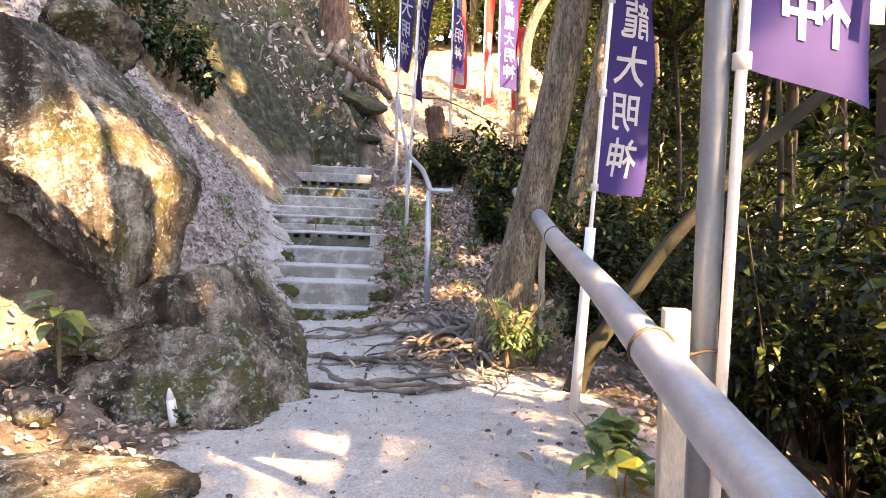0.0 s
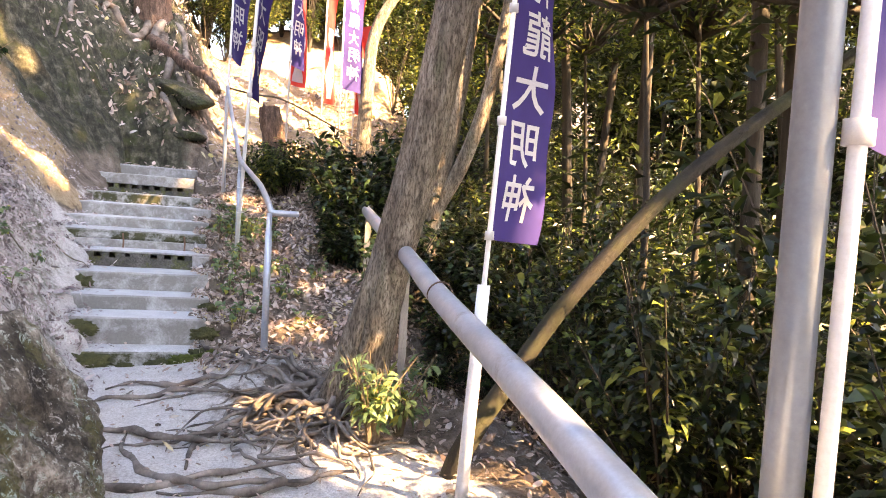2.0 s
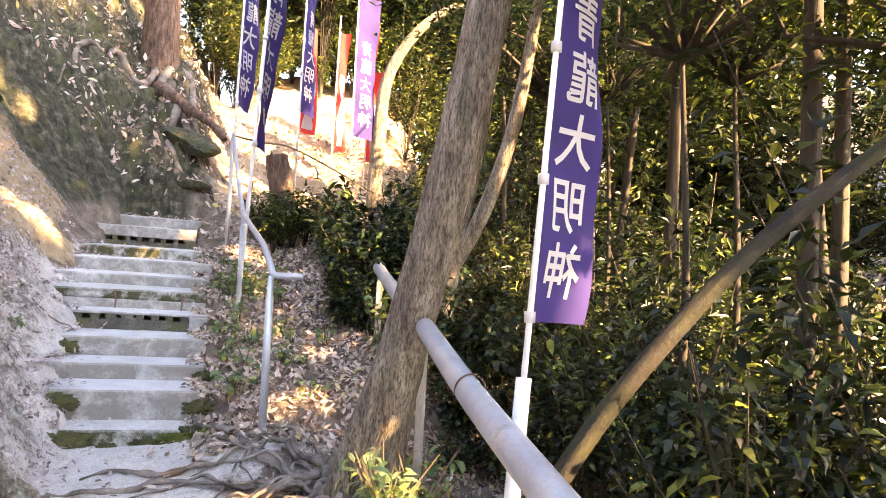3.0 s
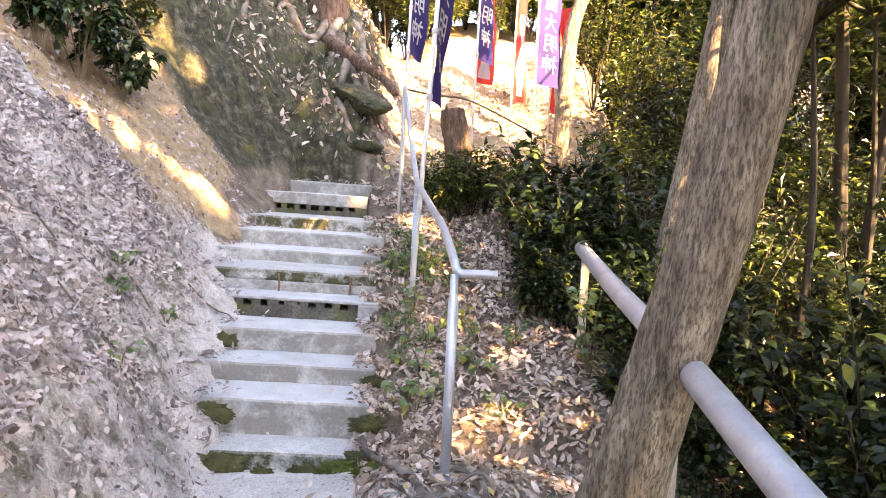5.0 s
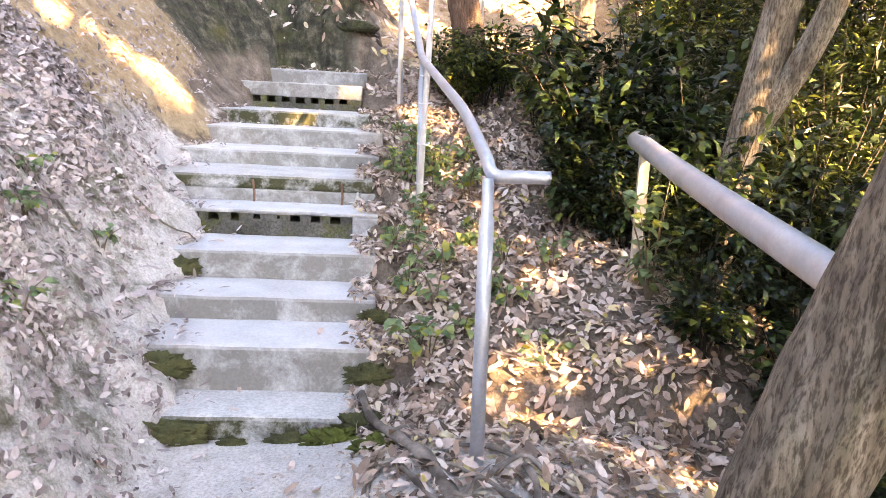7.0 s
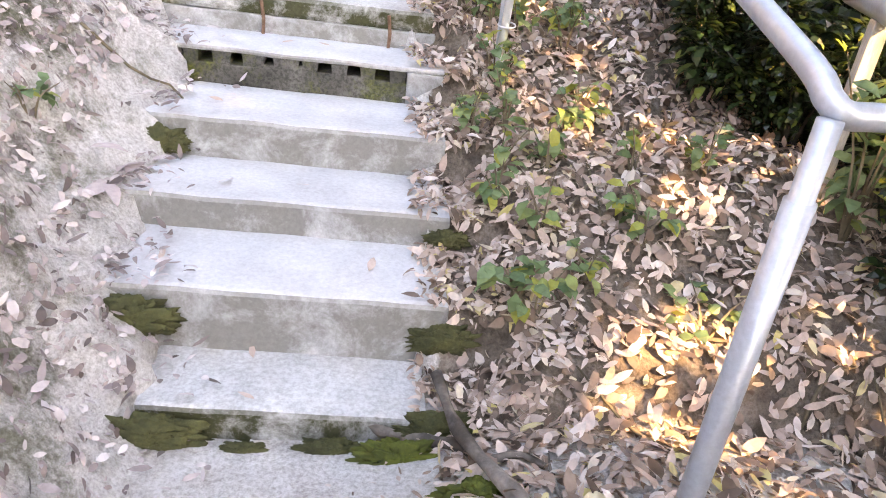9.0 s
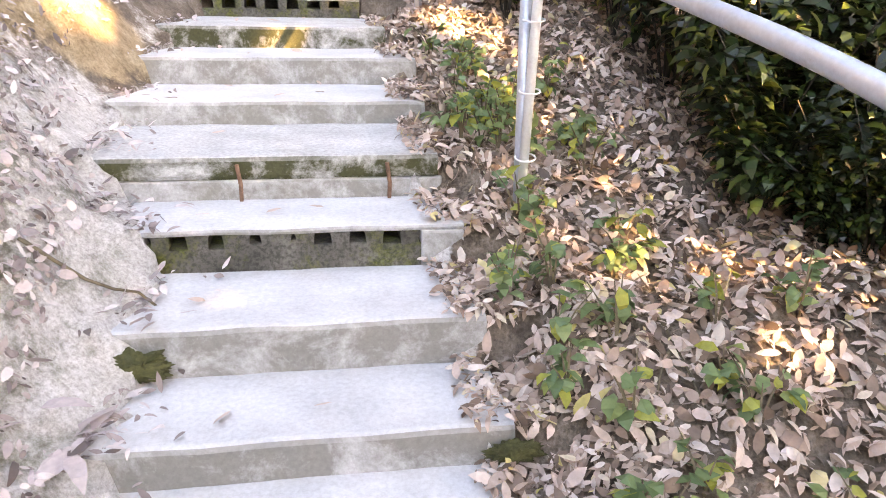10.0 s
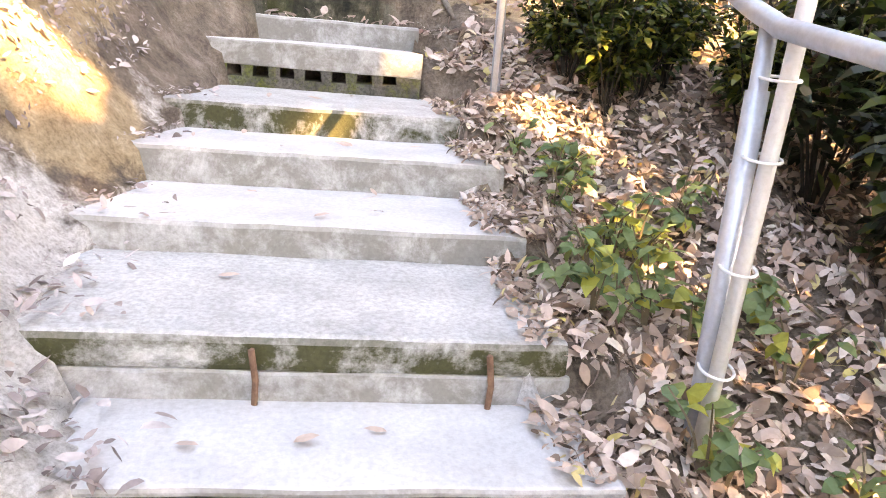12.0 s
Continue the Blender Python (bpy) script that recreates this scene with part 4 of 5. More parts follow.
tb = (0.93, 7.15)
roots = []
for k in range(32):
    ang = math.pi + 0.05 + (k % 15) / 14 * 1.75 - 0.5
    ro = 0.14 + 0.06 * (k % 4)
    roots.append((root_path(tb[0] + math.cos(ang) * ro, tb[1] + math.sin(ang) * ro, ang, 0.45 + 0.9 * ((k * 37) % 11) / 11, 100 + k, 0.10), (0.033 - 0.0024 * (k % 9), 0.015 - 0.001 * (k % 7), 0.003)))
for k in range(26):
    x, y = 0.15 + 0.75 * ((k * 29) % 13) / 13, 6.3 + 1.5 * ((k * 17) % 11) / 11
    roots.append((root_path(x, y, 2.4 + 2.4 * ((k * 7) % 5) / 5, 0.35 + 0.3 * (k % 3), 190 + k, 0.05), (0.006, 0.013, 0.004)))
for k, (x, y, a, ln) in enumerate(((0.1, 7.6, 3.6, 1.0), (0.0, 7.2, 3.3, 0.9), (0.4, 6.3, 3.4, 1.3), (0.6, 6.0, 3.0, 1.4), (0.3, 6.9, 4.0, 0.9), (0.9, 5.9, 3.5, 0.9), (-0.1, 8.2, 2.4, 0.8), (0.7, 5.75, 3.2, 1.5))):
    roots.append((root_path(x, y, a, ln, 150 + k, 0.035), (0.010, 0.026, 0.006)))
roots.append(([(-0.47, 8.52, 0.14), (-0.36, 8.28, 0.13), (-0.18, 8.0, 0.20), (-0.02, 7.8, 0.22), (0.15, 7.55, 0.17), (0.45, 7.35, 0.10), (0.75, 7.2, 0.1)], (0.018, 0.030, 0.036)))
# The unseen crown is enlarged to shade the cliff.
tree("tree", "leaning evergreen tree with furrowed grey bark and bare spreading roots", [(0.90, 7.15, 0.0), (0.95, 7.12, 0.35), (1.04, 7.05, 0.85), (1.18, 6.95, 1.5), (1.33, 6.9, 2.3), (1.49, 6.9, 3.4), (1.72, 7.0, 5.5)],
     (0.25, 0.17, 0.15, 0.137, 0.132, 0.125, 0.09), M_BARK, limbs=(([(0.70, 7.02, -0.05), (0.80, 7.0, 0.3), (0.92, 6.97, 0.75), (1.07, 6.92, 1.25)], (0.11, 0.085, 0.065, 0.03)),), crown=((2.4, 7.3, 8.4), (1.9, 1.9, 1.5), 60, 80, 0.20), roots=roots, seed=3)
tree("tree", "slanting mossy tree rising beyond the guard rail", [(1.40, 5.95, -0.15), (1.48, 5.93, 0.15), (1.72, 5.92, 0.55), (2.0, 5.9, 0.98), (2.5, 5.9, 1.56), (3.05, 5.92, 2.03), (3.9, 6.0, 2.65), (5.0, 6.2, 3.5)], (0.08, 0.058, 0.047, 0.043, 0.040, 0.038, 0.034, 0.028), M_MOSSBARK,
     crown=((5.2, 6.4, 4.2), (1.3, 1.5, 0.8), 24, 60, 0.12), seed=5)
# Here too the crown, out of view, is widened as shade for the cliff.
tree("tree", "slim pale-barked tree behind the leaning trunk", [(1.55, 10.3, 0.3), (1.65, 10.3, 1.3), (1.85, 10.3, 2.6), (2.1, 10.4, 4.6), (2.3, 10.4, 6.5)], (0.15, 0.112, 0.105, 0.09, 0.07), M_BARK,
     limbs=(([(1.64, 10.3, 1.3), (1.98, 10.2, 2.0), (2.25, 10.1, 3.0), (2.45, 10.0, 4.6)], (0.085, 0.08, 0.07, 0.05)),), crown=((2.6, 10.2, 9.2), (1.9, 1.9, 1.5), 60, 80, 0.20), seed=6)
tree("tree", "dead broken stump with peeling bark", [(-0.50, 13.3, 1.3), (-0.50, 13.3, 1.95), (-0.55, 13.3, 2.35), (-0.61, 13.32, 2.62), (-0.64, 13.33, 2.80)], (0.27, 0.20, 0.165, 0.17, 0.155), M_REDBARK,
     limbs=[([(-0.61 + 0.12 * math.cos(a), 13.32 + 0.12 * math.sin(a), 2.60), (-0.62 + 0.14 * math.cos(a), 13.32 + 0.14 * math.sin(a), 2.76), (-0.64 + 0.15 * math.cos(a), 13.32 + 0.15 * math.sin(a), 2.84 + 0.08 * math.sin(a * 3.7))], (0.05, 0.035, 0.006)) for a in (0.9, 2.3, 4.3)], seed=8)
tree("tree", "big reddish cedar with flaring roots above the rock face", [(-3.1, 16.2, 3.6), (-3.2, 16.2, 4.4), (-3.25, 16.2, 5.5), (-3.2, 16.2, 9.5)], (0.62, 0.36, 0.30, 0.22), M_REDBARK,
     crown=((-3.2, 16.2, 10.5), (2, 2, 1.5), 34, 60, 0.14), roots=[(root_path(-3.1 + 0.3 * math.cos(a), 16.2 + 0.3 * math.sin(a), a, 2.4, 300 + k, 0.04), (0.08, 0.05, 0.015)) for k, a in enumerate((4.4, 5.2, 5.6, 6.0))], seed=9)
tree("tree", "slim dark trunk beside the far banners", [(0.80, 15.2, 2.2), (0.82, 15.2, 3.4), (0.95, 15.2, 4.6), (1.6, 15.3, 5.6), (2.6, 15.4, 6.2)], (0.14, 0.12, 0.10, 0.08, 0.05), M_BARK, seed=10)

# wood on the sunny side: canopy trees out of the path's line, crowns mostly unseen and added to cast shade
rng = np.random.default_rng(77)
k = 0
for x, y in ((4.4, 3.2), (4.1, 7.8), (4.5, 10.9), (3.9, 13.0), (5.3, 6.9), (6.1, 6.1), (4.9, 8.6), (6.6, 4.6), (8.6, -1.8), (9.2, 0.9), (8.2, -4.2), (5.2, -2.6), (4.9, -0.4), (5.2, 2.2), (4.6, 5.0), (6.6, 0.4), (6.4, -3.4), (5.8, -6.0), (6.9, 3.4), (7.4, -1.2), (7.2, 6.4), (5.8, 9.4), (7.6, 9.0), (7.0, 12.0), (5.0, 14.5), (3.4, 18.0), (8.0, 18.5), (0.5, 21.0), (-3.5, 22.0), (5.5, 22.0), (-7.0, 12.0), (-6.5, 15.5), (-7.5, 9.0), (-5.5, 18.5), (-8.0, 6.0)):
    z = height(x, y)
    top = max(z, 0) + (rng.uniform(10.5, 12.5) if k < 4 else rng.uniform(6.2, 10.5) if x > 0 else rng.uniform(4.0, 5.5))
    tree("tree", "tall slim forest tree with a thin leafy crown placed for shade", [(x, y, z - 0.1), (x + rng.normal(0, .15), y, z + 2), (x + rng.normal(0, .4), y + rng.normal(0, .3), top)], (0.10, 0.08, 0.04), M_DARKBARK,
         crown=((x, y, top - 0.6), (1.9, 1.9, 2.2), 64, 80, 0.22), seed=400 + k, group="forest trees")
    k += 1

for k, (x, y, tz) in enumerate(((3.7, 5.2, 3.0), (4.6, 7.0, 3.0), (3.4, 8.6, 3.3), (5.4, 5.0, 2.6), (4.4, 9.6, 3.4), (2.9, 11.0, 3.4), (5.6, 8.2, 3.2), (4.0, 12.4, 3.8), (3.6, 3.6, 3.0), (6.4, 6.6, 3.0), (2.6, 13.0, 4.2))):
    z = height(x, y)
    tree("tree", "low evergreen understory tree with drooping leaves coloured sunlit", [(x, y, z - 0.1), (x + 0.1, y, (z + tz) / 2), (x, y + 0.1, tz)], (0.05, 0.035, 0.02), M_DARKBARK, crown=((x, y, tz + 0.8), (1.2, 1.2, 0.75), 44, 60, 0.11), seed=900 + k, group="understory trees")

# two more unseen canopy trees, added so their crowns keep the foot of the steps and the path in shade
for k, (x, y, z, w) in enumerate(((-0.45, 7.9, 0.05, 1.0), (0.25, 5.7, 0.0, 1.1))):
    c = np.array((x, y, z)) + np.array(to_sun) * (9.2 / to_sun[2])
    g = height(c[0], c[1])
    tree("tree", "tall slim forest tree with a thin leafy crown placed for shade", [(c[0], c[1], g - 0.1), (c[0] + 0.1, c[1], g + 2), (c[0], c[1] + 0.1, 8.8)], (0.11, 0.09, 0.04), M_DARKBARK,
         crown=(tuple(c), (w, w, 0.8), 60, 70, 0.22), seed=480 + 2 * k, group="forest trees")

# ---- undergrowth ----
def bush(name, label, tall, wide, stems, leaves, ll, lw, material, seed, droop=0.0, group="undergrowth"):
    rng = np.random.default_rng(seed)
    b = thing(name, label, "bush", (0, 0, 0), group)
    tubes, bases, dirs = [], [], []
    thick = min(0.6 + tall * .35, 1.2)
    for s in range(stems):
        a, lean = rng.uniform(0, 2 * math.pi), rng.uniform(0.15, 1.0) * wide
        h = tall * rng.uniform(0.55, 1.0)
        p = smooth_line([(0.002 * s, 0.0, -0.08), (math.cos(a) * lean * .35, math.sin(a) * lean * .35, h * .5), (math.cos(a) * lean, math.sin(a) * lean, h)], 7)
        tubes.append(tube(p, np.linspace(0.010, 0.003, 7) * thick, 3))
        per = leaves // stems
        u = rng.uniform(0.22, 1.0, per) ** 0.8 * 5.99
        i = u.astype(int)
        q = p[i] + (p[i + 1] - p[i]) * (u - i)[:, None]
        # side twigs carry the leaves outward in sprays
        spray = rng.integers(0, max(3, per // 9), per)
        sd = unit(rng, max(3, per // 9), 0.4)[spray]
        q = q * 0.35 + q[np.argsort(spray)[np.searchsorted(np.sort(spray), spray)]] * 0.65 + sd * rng.uniform(0.02, 0.30, per)[:, None] * wide * 0.8
        q[:, 2] = np.maximum(q[:, 2], 0.05)
        bases.append(q)
        dirs.append(sd + unit(rng, per, 0.4) * 0.7 - np.array((0, 0, droop)))
    vf = join_tubes(tubes)
    link_mesh("stem", vf[0], vf[1], M_DARKBARK if group in ("undergrowth", "young trees") else M_TWIG, b)
    q, d = np.vstack(bases), np.vstack(dirs)
    fo = leaf_cloud("foliage", q, d, unit(rng, len(q)) * 0.55 + np.array((0, 0, 1.0)), rng.uniform(0.6, 1.25, len(q)) * ll, rng.uniform(0.8, 1.2, len(q)) * lw, material, b, "", 0.18, tall < 2.5)
    tagged(fo, kind="stuff")
    return b


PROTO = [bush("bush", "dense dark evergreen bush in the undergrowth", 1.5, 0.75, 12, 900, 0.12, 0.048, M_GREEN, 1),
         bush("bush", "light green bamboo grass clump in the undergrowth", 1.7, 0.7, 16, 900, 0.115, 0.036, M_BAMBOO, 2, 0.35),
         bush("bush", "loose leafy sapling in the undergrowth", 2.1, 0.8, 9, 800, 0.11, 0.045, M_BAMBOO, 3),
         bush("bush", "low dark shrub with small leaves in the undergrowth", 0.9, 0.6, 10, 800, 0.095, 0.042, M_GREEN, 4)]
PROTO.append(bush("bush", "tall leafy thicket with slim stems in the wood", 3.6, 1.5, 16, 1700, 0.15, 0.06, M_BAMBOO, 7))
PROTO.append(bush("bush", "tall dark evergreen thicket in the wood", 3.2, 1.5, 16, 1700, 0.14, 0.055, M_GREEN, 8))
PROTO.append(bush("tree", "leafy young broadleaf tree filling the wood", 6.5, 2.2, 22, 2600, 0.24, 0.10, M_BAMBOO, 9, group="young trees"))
PROTO[-1]["category"] = "tree"
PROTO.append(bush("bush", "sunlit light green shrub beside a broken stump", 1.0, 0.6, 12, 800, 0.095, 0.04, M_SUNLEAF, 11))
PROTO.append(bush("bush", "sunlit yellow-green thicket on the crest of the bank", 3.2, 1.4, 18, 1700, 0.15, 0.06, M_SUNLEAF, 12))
spots = []
rng = np.random.default_rng(5)
# beyond the rail, down the slope
for y in np.arange(1.2, 16, 0.62):
    for x in np.arange(3.0 if y < 6 else 2.6, 8.0, 0.95):
        spots.append((x + rng.uniform(-.35, .35) + max(0, 0.0), y + rng.uniform(-.3, .3), rng.integers(0, 4), rng.uniform(0.75, 1.25)))
for y in np.arange(0.5, 22, 1.5):
    for x in np.arange(4.6, 13.5, 1.6):
        if y < 4 and x > 7:
            continue
        spots.append((x + rng.uniform(-.6, .6), y + rng.uniform(-.6, .6), rng.integers(4, 6), rng.uniform(0.85, 1.35)))
for k in range(70):
    a, dist = radians(rng.uniform(8, 118)), rng.uniform(14, 30)
    spots.append((1 + dist * math.cos(a), 5 + dist * math.sin(a), 6, rng.uniform(0.9, 1.5)))
for x, y, p, s in ((2.9, 12.0, 4, .9), (2.6, 14.2, 5, .8), (3.4, 15.6, 4, 1.1), (2.2, 17.0, 4, 1.0), (0.6, 21.8, 4, 1.5), (-1.2, 22.0, 4, 1.5), (-3.2, 20.5, 4, 1.2), (-0.3, 22.8, 6, 1.0), (1.8, 22.4, 6, 1.0), (-2.4, 22.6, 6, 1.0), (3.6, 10.2, 5, .75), (3.9, 8.6, 4, .8), (4.0, 19.0, 4, 1.3), (-5.0, 18.0, 5, 1.0), (-2.6, 20.8, 8, 1.2), (-1.5, 21.2, 8, 1.3), (-0.4, 20.9, 8, 1.2), (0.6, 21.2, 8, 1.3), (1.6, 20.8, 8, 1.2), (2.5, 20.2, 8, 1.2), (-1.0, 22.8, 8, 1.7), (1.0, 22.9, 8, 1.7), (2.9, 22.0, 8, 1.6), (2.6, 18.4, 8, 1.0), (1.7, 14.6, 8, .6), (-2.4, 19.2, 8, 1.0), (-1.95, 17.9, 8, .7), (-2.3, 18.3, 1, .9), (-1.6, 18.6, 8, .6)):
    spots.append((x, y, p, s))
# Unseen growth behind the start, added to keep sky light off the risers.
for x, y in ((-3.5, -3.0), (-1.5, -4.5), (0.8, -5.0), (3.0, -4.0), (-5.5, -1.5), (-6.5, 1.5), (-4.8, 3.0), (-2.5, -6.5), (2.0, -7.0), (-0.5, -7.5)):
    spots.append((x, y, 6, rng.uniform(0.9, 1.2)))
    spots.append((x + 0.8, y + 0.9, 5, 1.0))
# right of the handrail, behind the near tree
for x, y, p, s in ((0.8, 10.8, 0, 1.0), (0.9, 11.2, 0, 1.2), (0.75, 11.6, 3, 1.1), (1.4, 11.6, 0, 1.2), (0.6, 12.3, 0, 1.1), (1.5, 10.9, 0, 1.1), (0.95, 10.3, 3, 1.1), (1.3, 12.2, 2, 1.0), (1.1, 12.9, 1, .8), (0.6, 13.1, 3, .9), (1.8, 12.4, 1, .95), (1.7, 13.8, 2, .8), (1.2, 10.4, 3, 1.0), (1.9, 9.6, 0, .9), (2.0, 8.4, 3, 1.0), (2.2, 10.9, 1, 1.0),
                   (-0.45, 12.75, 7, .75), (-0.12, 12.95, 7, .85), (0.25, 12.5, 7, .9), (-0.72, 12.85, 7, .8), (-0.5, 12.55, 7, .8), (-0.28, 12.8, 7, .9), (-0.85, 13.3, 3, .5), (0.1, 13.6, 3, .8), (1.9, 15.2, 2, 1.1), (2.6, 16.5, 2, 1.3), (1.4, 17.6, 2, 1.2), (-2.6, 17.8, 2, 1.1), (-2.9, 18.8, 1, 1.2), (-0.8, 20.6, 2, 1.4), (0.4, 20.9, 1, 1.5), (-1.9, 20.2, 2, 1.4), (1.3, 19.8, 2, 1.4), (3.4, 17.8, 1, 1.4)):
    spots.append((x, y, p, s))
for x, y, p, s in ((1.25, 9.1, 3, .75), (0.92, 10.05, 3, .8), (1.35, 9.7, 0, .75), (0.62, 10.5, 3, .85), (1.7, 9.0, 3, .9), (1.55, 8.3, 3, .6)):
    spots.append((x, y, p, s))
# along the crest behind the banners
for k in range(15):
    spots.append((-2.4 + 0.36 * k, 19.7 + 0.45 * math.sin(k * 2.3), 7 if k % 3 else 8, 0.7 if k % 3 == 0 else 1.3 + 0.3 * math.sin(k)))
# on the bank
for x, y, p, s in ((-4.6, 9.6, 3, 1.0), (-5.2, 8.4, 0, .9), (-4.4, 12.4, 3, .8), (-6.0, 11.0, 0, 1.1), (-5.2, 14.0, 0, 1.0), (-4.2, 7.0, 3, .9), (-6.5, 7.5, 2, 1.1)):
    spots.append((x, y, p, s))
for x, y, p, s in spots:
    copy_thing(PROTO[p], pose(x, y, height(x, y) - 0.03, 0, 0, rng.uniform(0, 360)) @ Matrix.Diagonal((s, s, s, 1)))
for o in PROTO:
    for c in list(o.children):
        bpy.data.objects.remove(c)
    bpy.data.objects.remove(o)

# ---- fallen leaves ----
def litter(name, label, n, region, length, seed, keep=None, material=M_DEAD, tumble=0.42):
    rng = np.random.default_rng(seed)
    (x0, x1), (y0, y1) = region
    p = np.stack((rng.uniform(x0, x1, n), rng.uniform(y0, y1, n)), 1)
    f, r = (p - STAIR) @ FWD, (p - STAIR) @ RGT
    p = p[keep(f, r, p, rng)]
    n = len(p)
    e = 0.03
    z, zx, zy = land(p[:, 0], p[:, 1]), land(p[:, 0] + e, p[:, 1]), land(p[:, 0], p[:, 1] + e)
    f, r = (p - STAIR) @ FWD, (p - STAIR) @ RGT
    k = np.clip(np.searchsorted(N_F, f) - 1, 0, 10)
    over = (f > 0) & (f < 5.8) & (r < np.array([s[3] for s in STEPS])[k]) & (r > np.array([s[2] for s in STEPS])[k])
    z = np.where(over, np.array(N_Z)[k] - TILT * r + 0.004, z)
    zx, zy = np.where(over, z, zx), np.where(over, z, zy)
    nor = np.stack((-(zx - z) / e, -(zy - z) / e, np.ones(n)), 1)
    nor /= np.linalg.norm(nor, axis=1)[:, None]
    up = nor + rng.normal(0, tumble, (n, 3))
    al = np.cross(up, unit(rng, n))
    base = np.stack((p[:, 0], p[:, 1], z + rng.uniform(0.004, 0.035, n)), 1)
    ll = length * rng.uniform(0.45, 1.2, n)
    ob = leaf_cloud(name, base, al, up, ll, ll * rng.uniform(0.26, 0.58, n), material, None, "", rng.uniform(-0.4, 0.5, (n, 1)), True, True)
    return tagged(ob, label, "leaf litter", kind="stuff")


def right_side(f, r, p, rng):
    return (r > rng.uniform(-0.22, 0.06, len(r)) ** 3 * 8) & (f > -0.9) & (rng.uniform(0, 1, len(r)) < np.clip(1.25 - r * 0.22, 0.3, 1))


def left_bank(f, r, p, rng):
    d = -r - left_edge(f)
    clump = fbm(p[:, 0], p[:, 1], 1.1, 2.0)
    u = rng.uniform(0, 1, len(r))
    bare = (f + 0.25 * d > 2.0 + 0.5 * clump) & (u < np.where(f > 4.4, 0.93, 0.90))
    foot = (d < 0.42 + 0.35 * clump) & (f > -1.6) & (u < 0.80)
    scar = (d > 1.2) & (np.abs(f - 0.2) < 0.9) & (u < 0.6) & (clump > -0.1)
    return (d > -0.30 * rng.uniform(0, 1, len(r)) ** 2) & (f > -3.5) & (clump + rng.uniform(-0.5, 0.5, len(r)) > -0.42) & ~bare & ~foot & ~scar


def path_edge(f, r, p, rng):
    return (f < -0.2) & (r > -1.6) & (rng.uniform(0, 1, len(r)) < np.clip((r - 0.7) * 0.9, 0.05, 1))


litter("fallen_leaves", "dry brown fallen leaves over the slope beside the steps", 42000, ((-2.0, 3.2), (7.4, 13.6)), 0.078, 1, right_side)
litter("fallen_leaves", "dry curled leaves scattered down the steep bank", 130000, ((-5.6, -0.6), (6.0, 12.0)), 0.060, 2, left_bank, M_BLEACHED, 0.30)
litter("fallen_leaves", "leaves and chips strewn along the path's edge", 6500, ((-1.4, 2.9), (2.4, 8.2)), 0.075, 3, path_edge)
litter("fallen_leaves", "brown leaves on the upper slope", 7000, ((-6.0, 2.5), (12.4, 17.5)), 0.12, 4, lambda f, r, p, rng: (r > 0.15) | (f > 5.6))

litter("leaf_crumbs", "crumbled leaves and soil crumbs along the step ends", 24000, ((-2.2, 1.6), (7.6, 12.5)), 0.034, 7, lambda f, r, p, rng: (r > -0.10) & (r < 1.8 * rng.uniform(0, 1, len(r)) ** 2.5))
litter("fallen_leaves", "small leaves heaped along the ends of the steps", 30000, ((-2.2, 1.6), (7.6, 12.5)), 0.055, 9, lambda f, r, p, rng: (r > -0.10) & (r < 0.5) & (f > 0.0))
litter("leaf_crumbs", "crumbled leaves, grit and soil crumbs at the foot of the bank", 22000, ((-4.0, -0.8), (7.6, 12.8)), 0.030, 11, lambda f, r, p, rng: (-r - left_edge(f) > -0.16 * rng.uniform(0, 1, len(r)) ** 2) & (-r - left_edge(f) < 1.3) & (f < 4.2) & (fbm(p[:, 0], p[:, 1], 2.2, 4.0) + rng.uniform(-0.4, 0.4, len(r)) > -0.05), M_BLEACHED, 0.35)
litter("wood_chips", "dark bark chips and leaf scraps over the sandy path", 1500, ((-0.8, 1.7), (3.0, 8.3)), 0.035, 5, lambda f, r, p, rng: (f < -0.05) & (r > -1.2))
litter("fallen_leaves", "leaves and crumbs among the rubble by the boulders", 2500, ((-2.6, -0.3), (3.3, 5.4)), 0.06, 6, lambda f, r, p, rng: p[:, 0] < -0.45 - 0.25 * rng.uniform(0, 1, len(r)))

# leaves lying on the treads
rng = np.random.default_rng(8)
for i, (f, z, l, r) in enumerate(STEPS[:9]):
    for k in range((2, 2, 2, 3, 4, 4, 11, 9, 4)[i]):
        u = rng.uniform(0, 1) ** (1.6 if i > 4 else 1.0)
        across = l + 0.08 + u * (r - l - 0.16)
        x, y = stair_xy(f + rng.uniform(0.12, 0.9) * (N_F[i + 1] - f), across)
        a = rng.uniform(0, 6.3)
        ob = leaf_cloud("fallen_leaf", np.array([[0, 0, 0.0]]), np.array([[math.cos(a), math.sin(a), 0.05]]), np.array([[rng.normal(0, .2), rng.normal(0, .2), 1.0]]), rng.uniform(0.05, 0.10), rng.uniform(0.016, 0.032), M_DEAD, None, "", -0.12, True, True)
        ob.location = (x, y, z - TILT * across + 0.008)
        tagged(ob, "single dry brown leaf lying on a concrete tread", "leaf", "leaves on the steps")

# ---- small plants ----
def seedling(name, label, x, y, tall, wide, n, ll, lw, material, seed, z=None, droop=0.1):
    b = bush(name, label, tall, wide, max(3, n // 14), n, ll, lw, material, seed, droop, group="")
    b.location = (x, y, (height(x, y) if z is None else z) + 0.01)
    b["category"] = "plant"
    return b


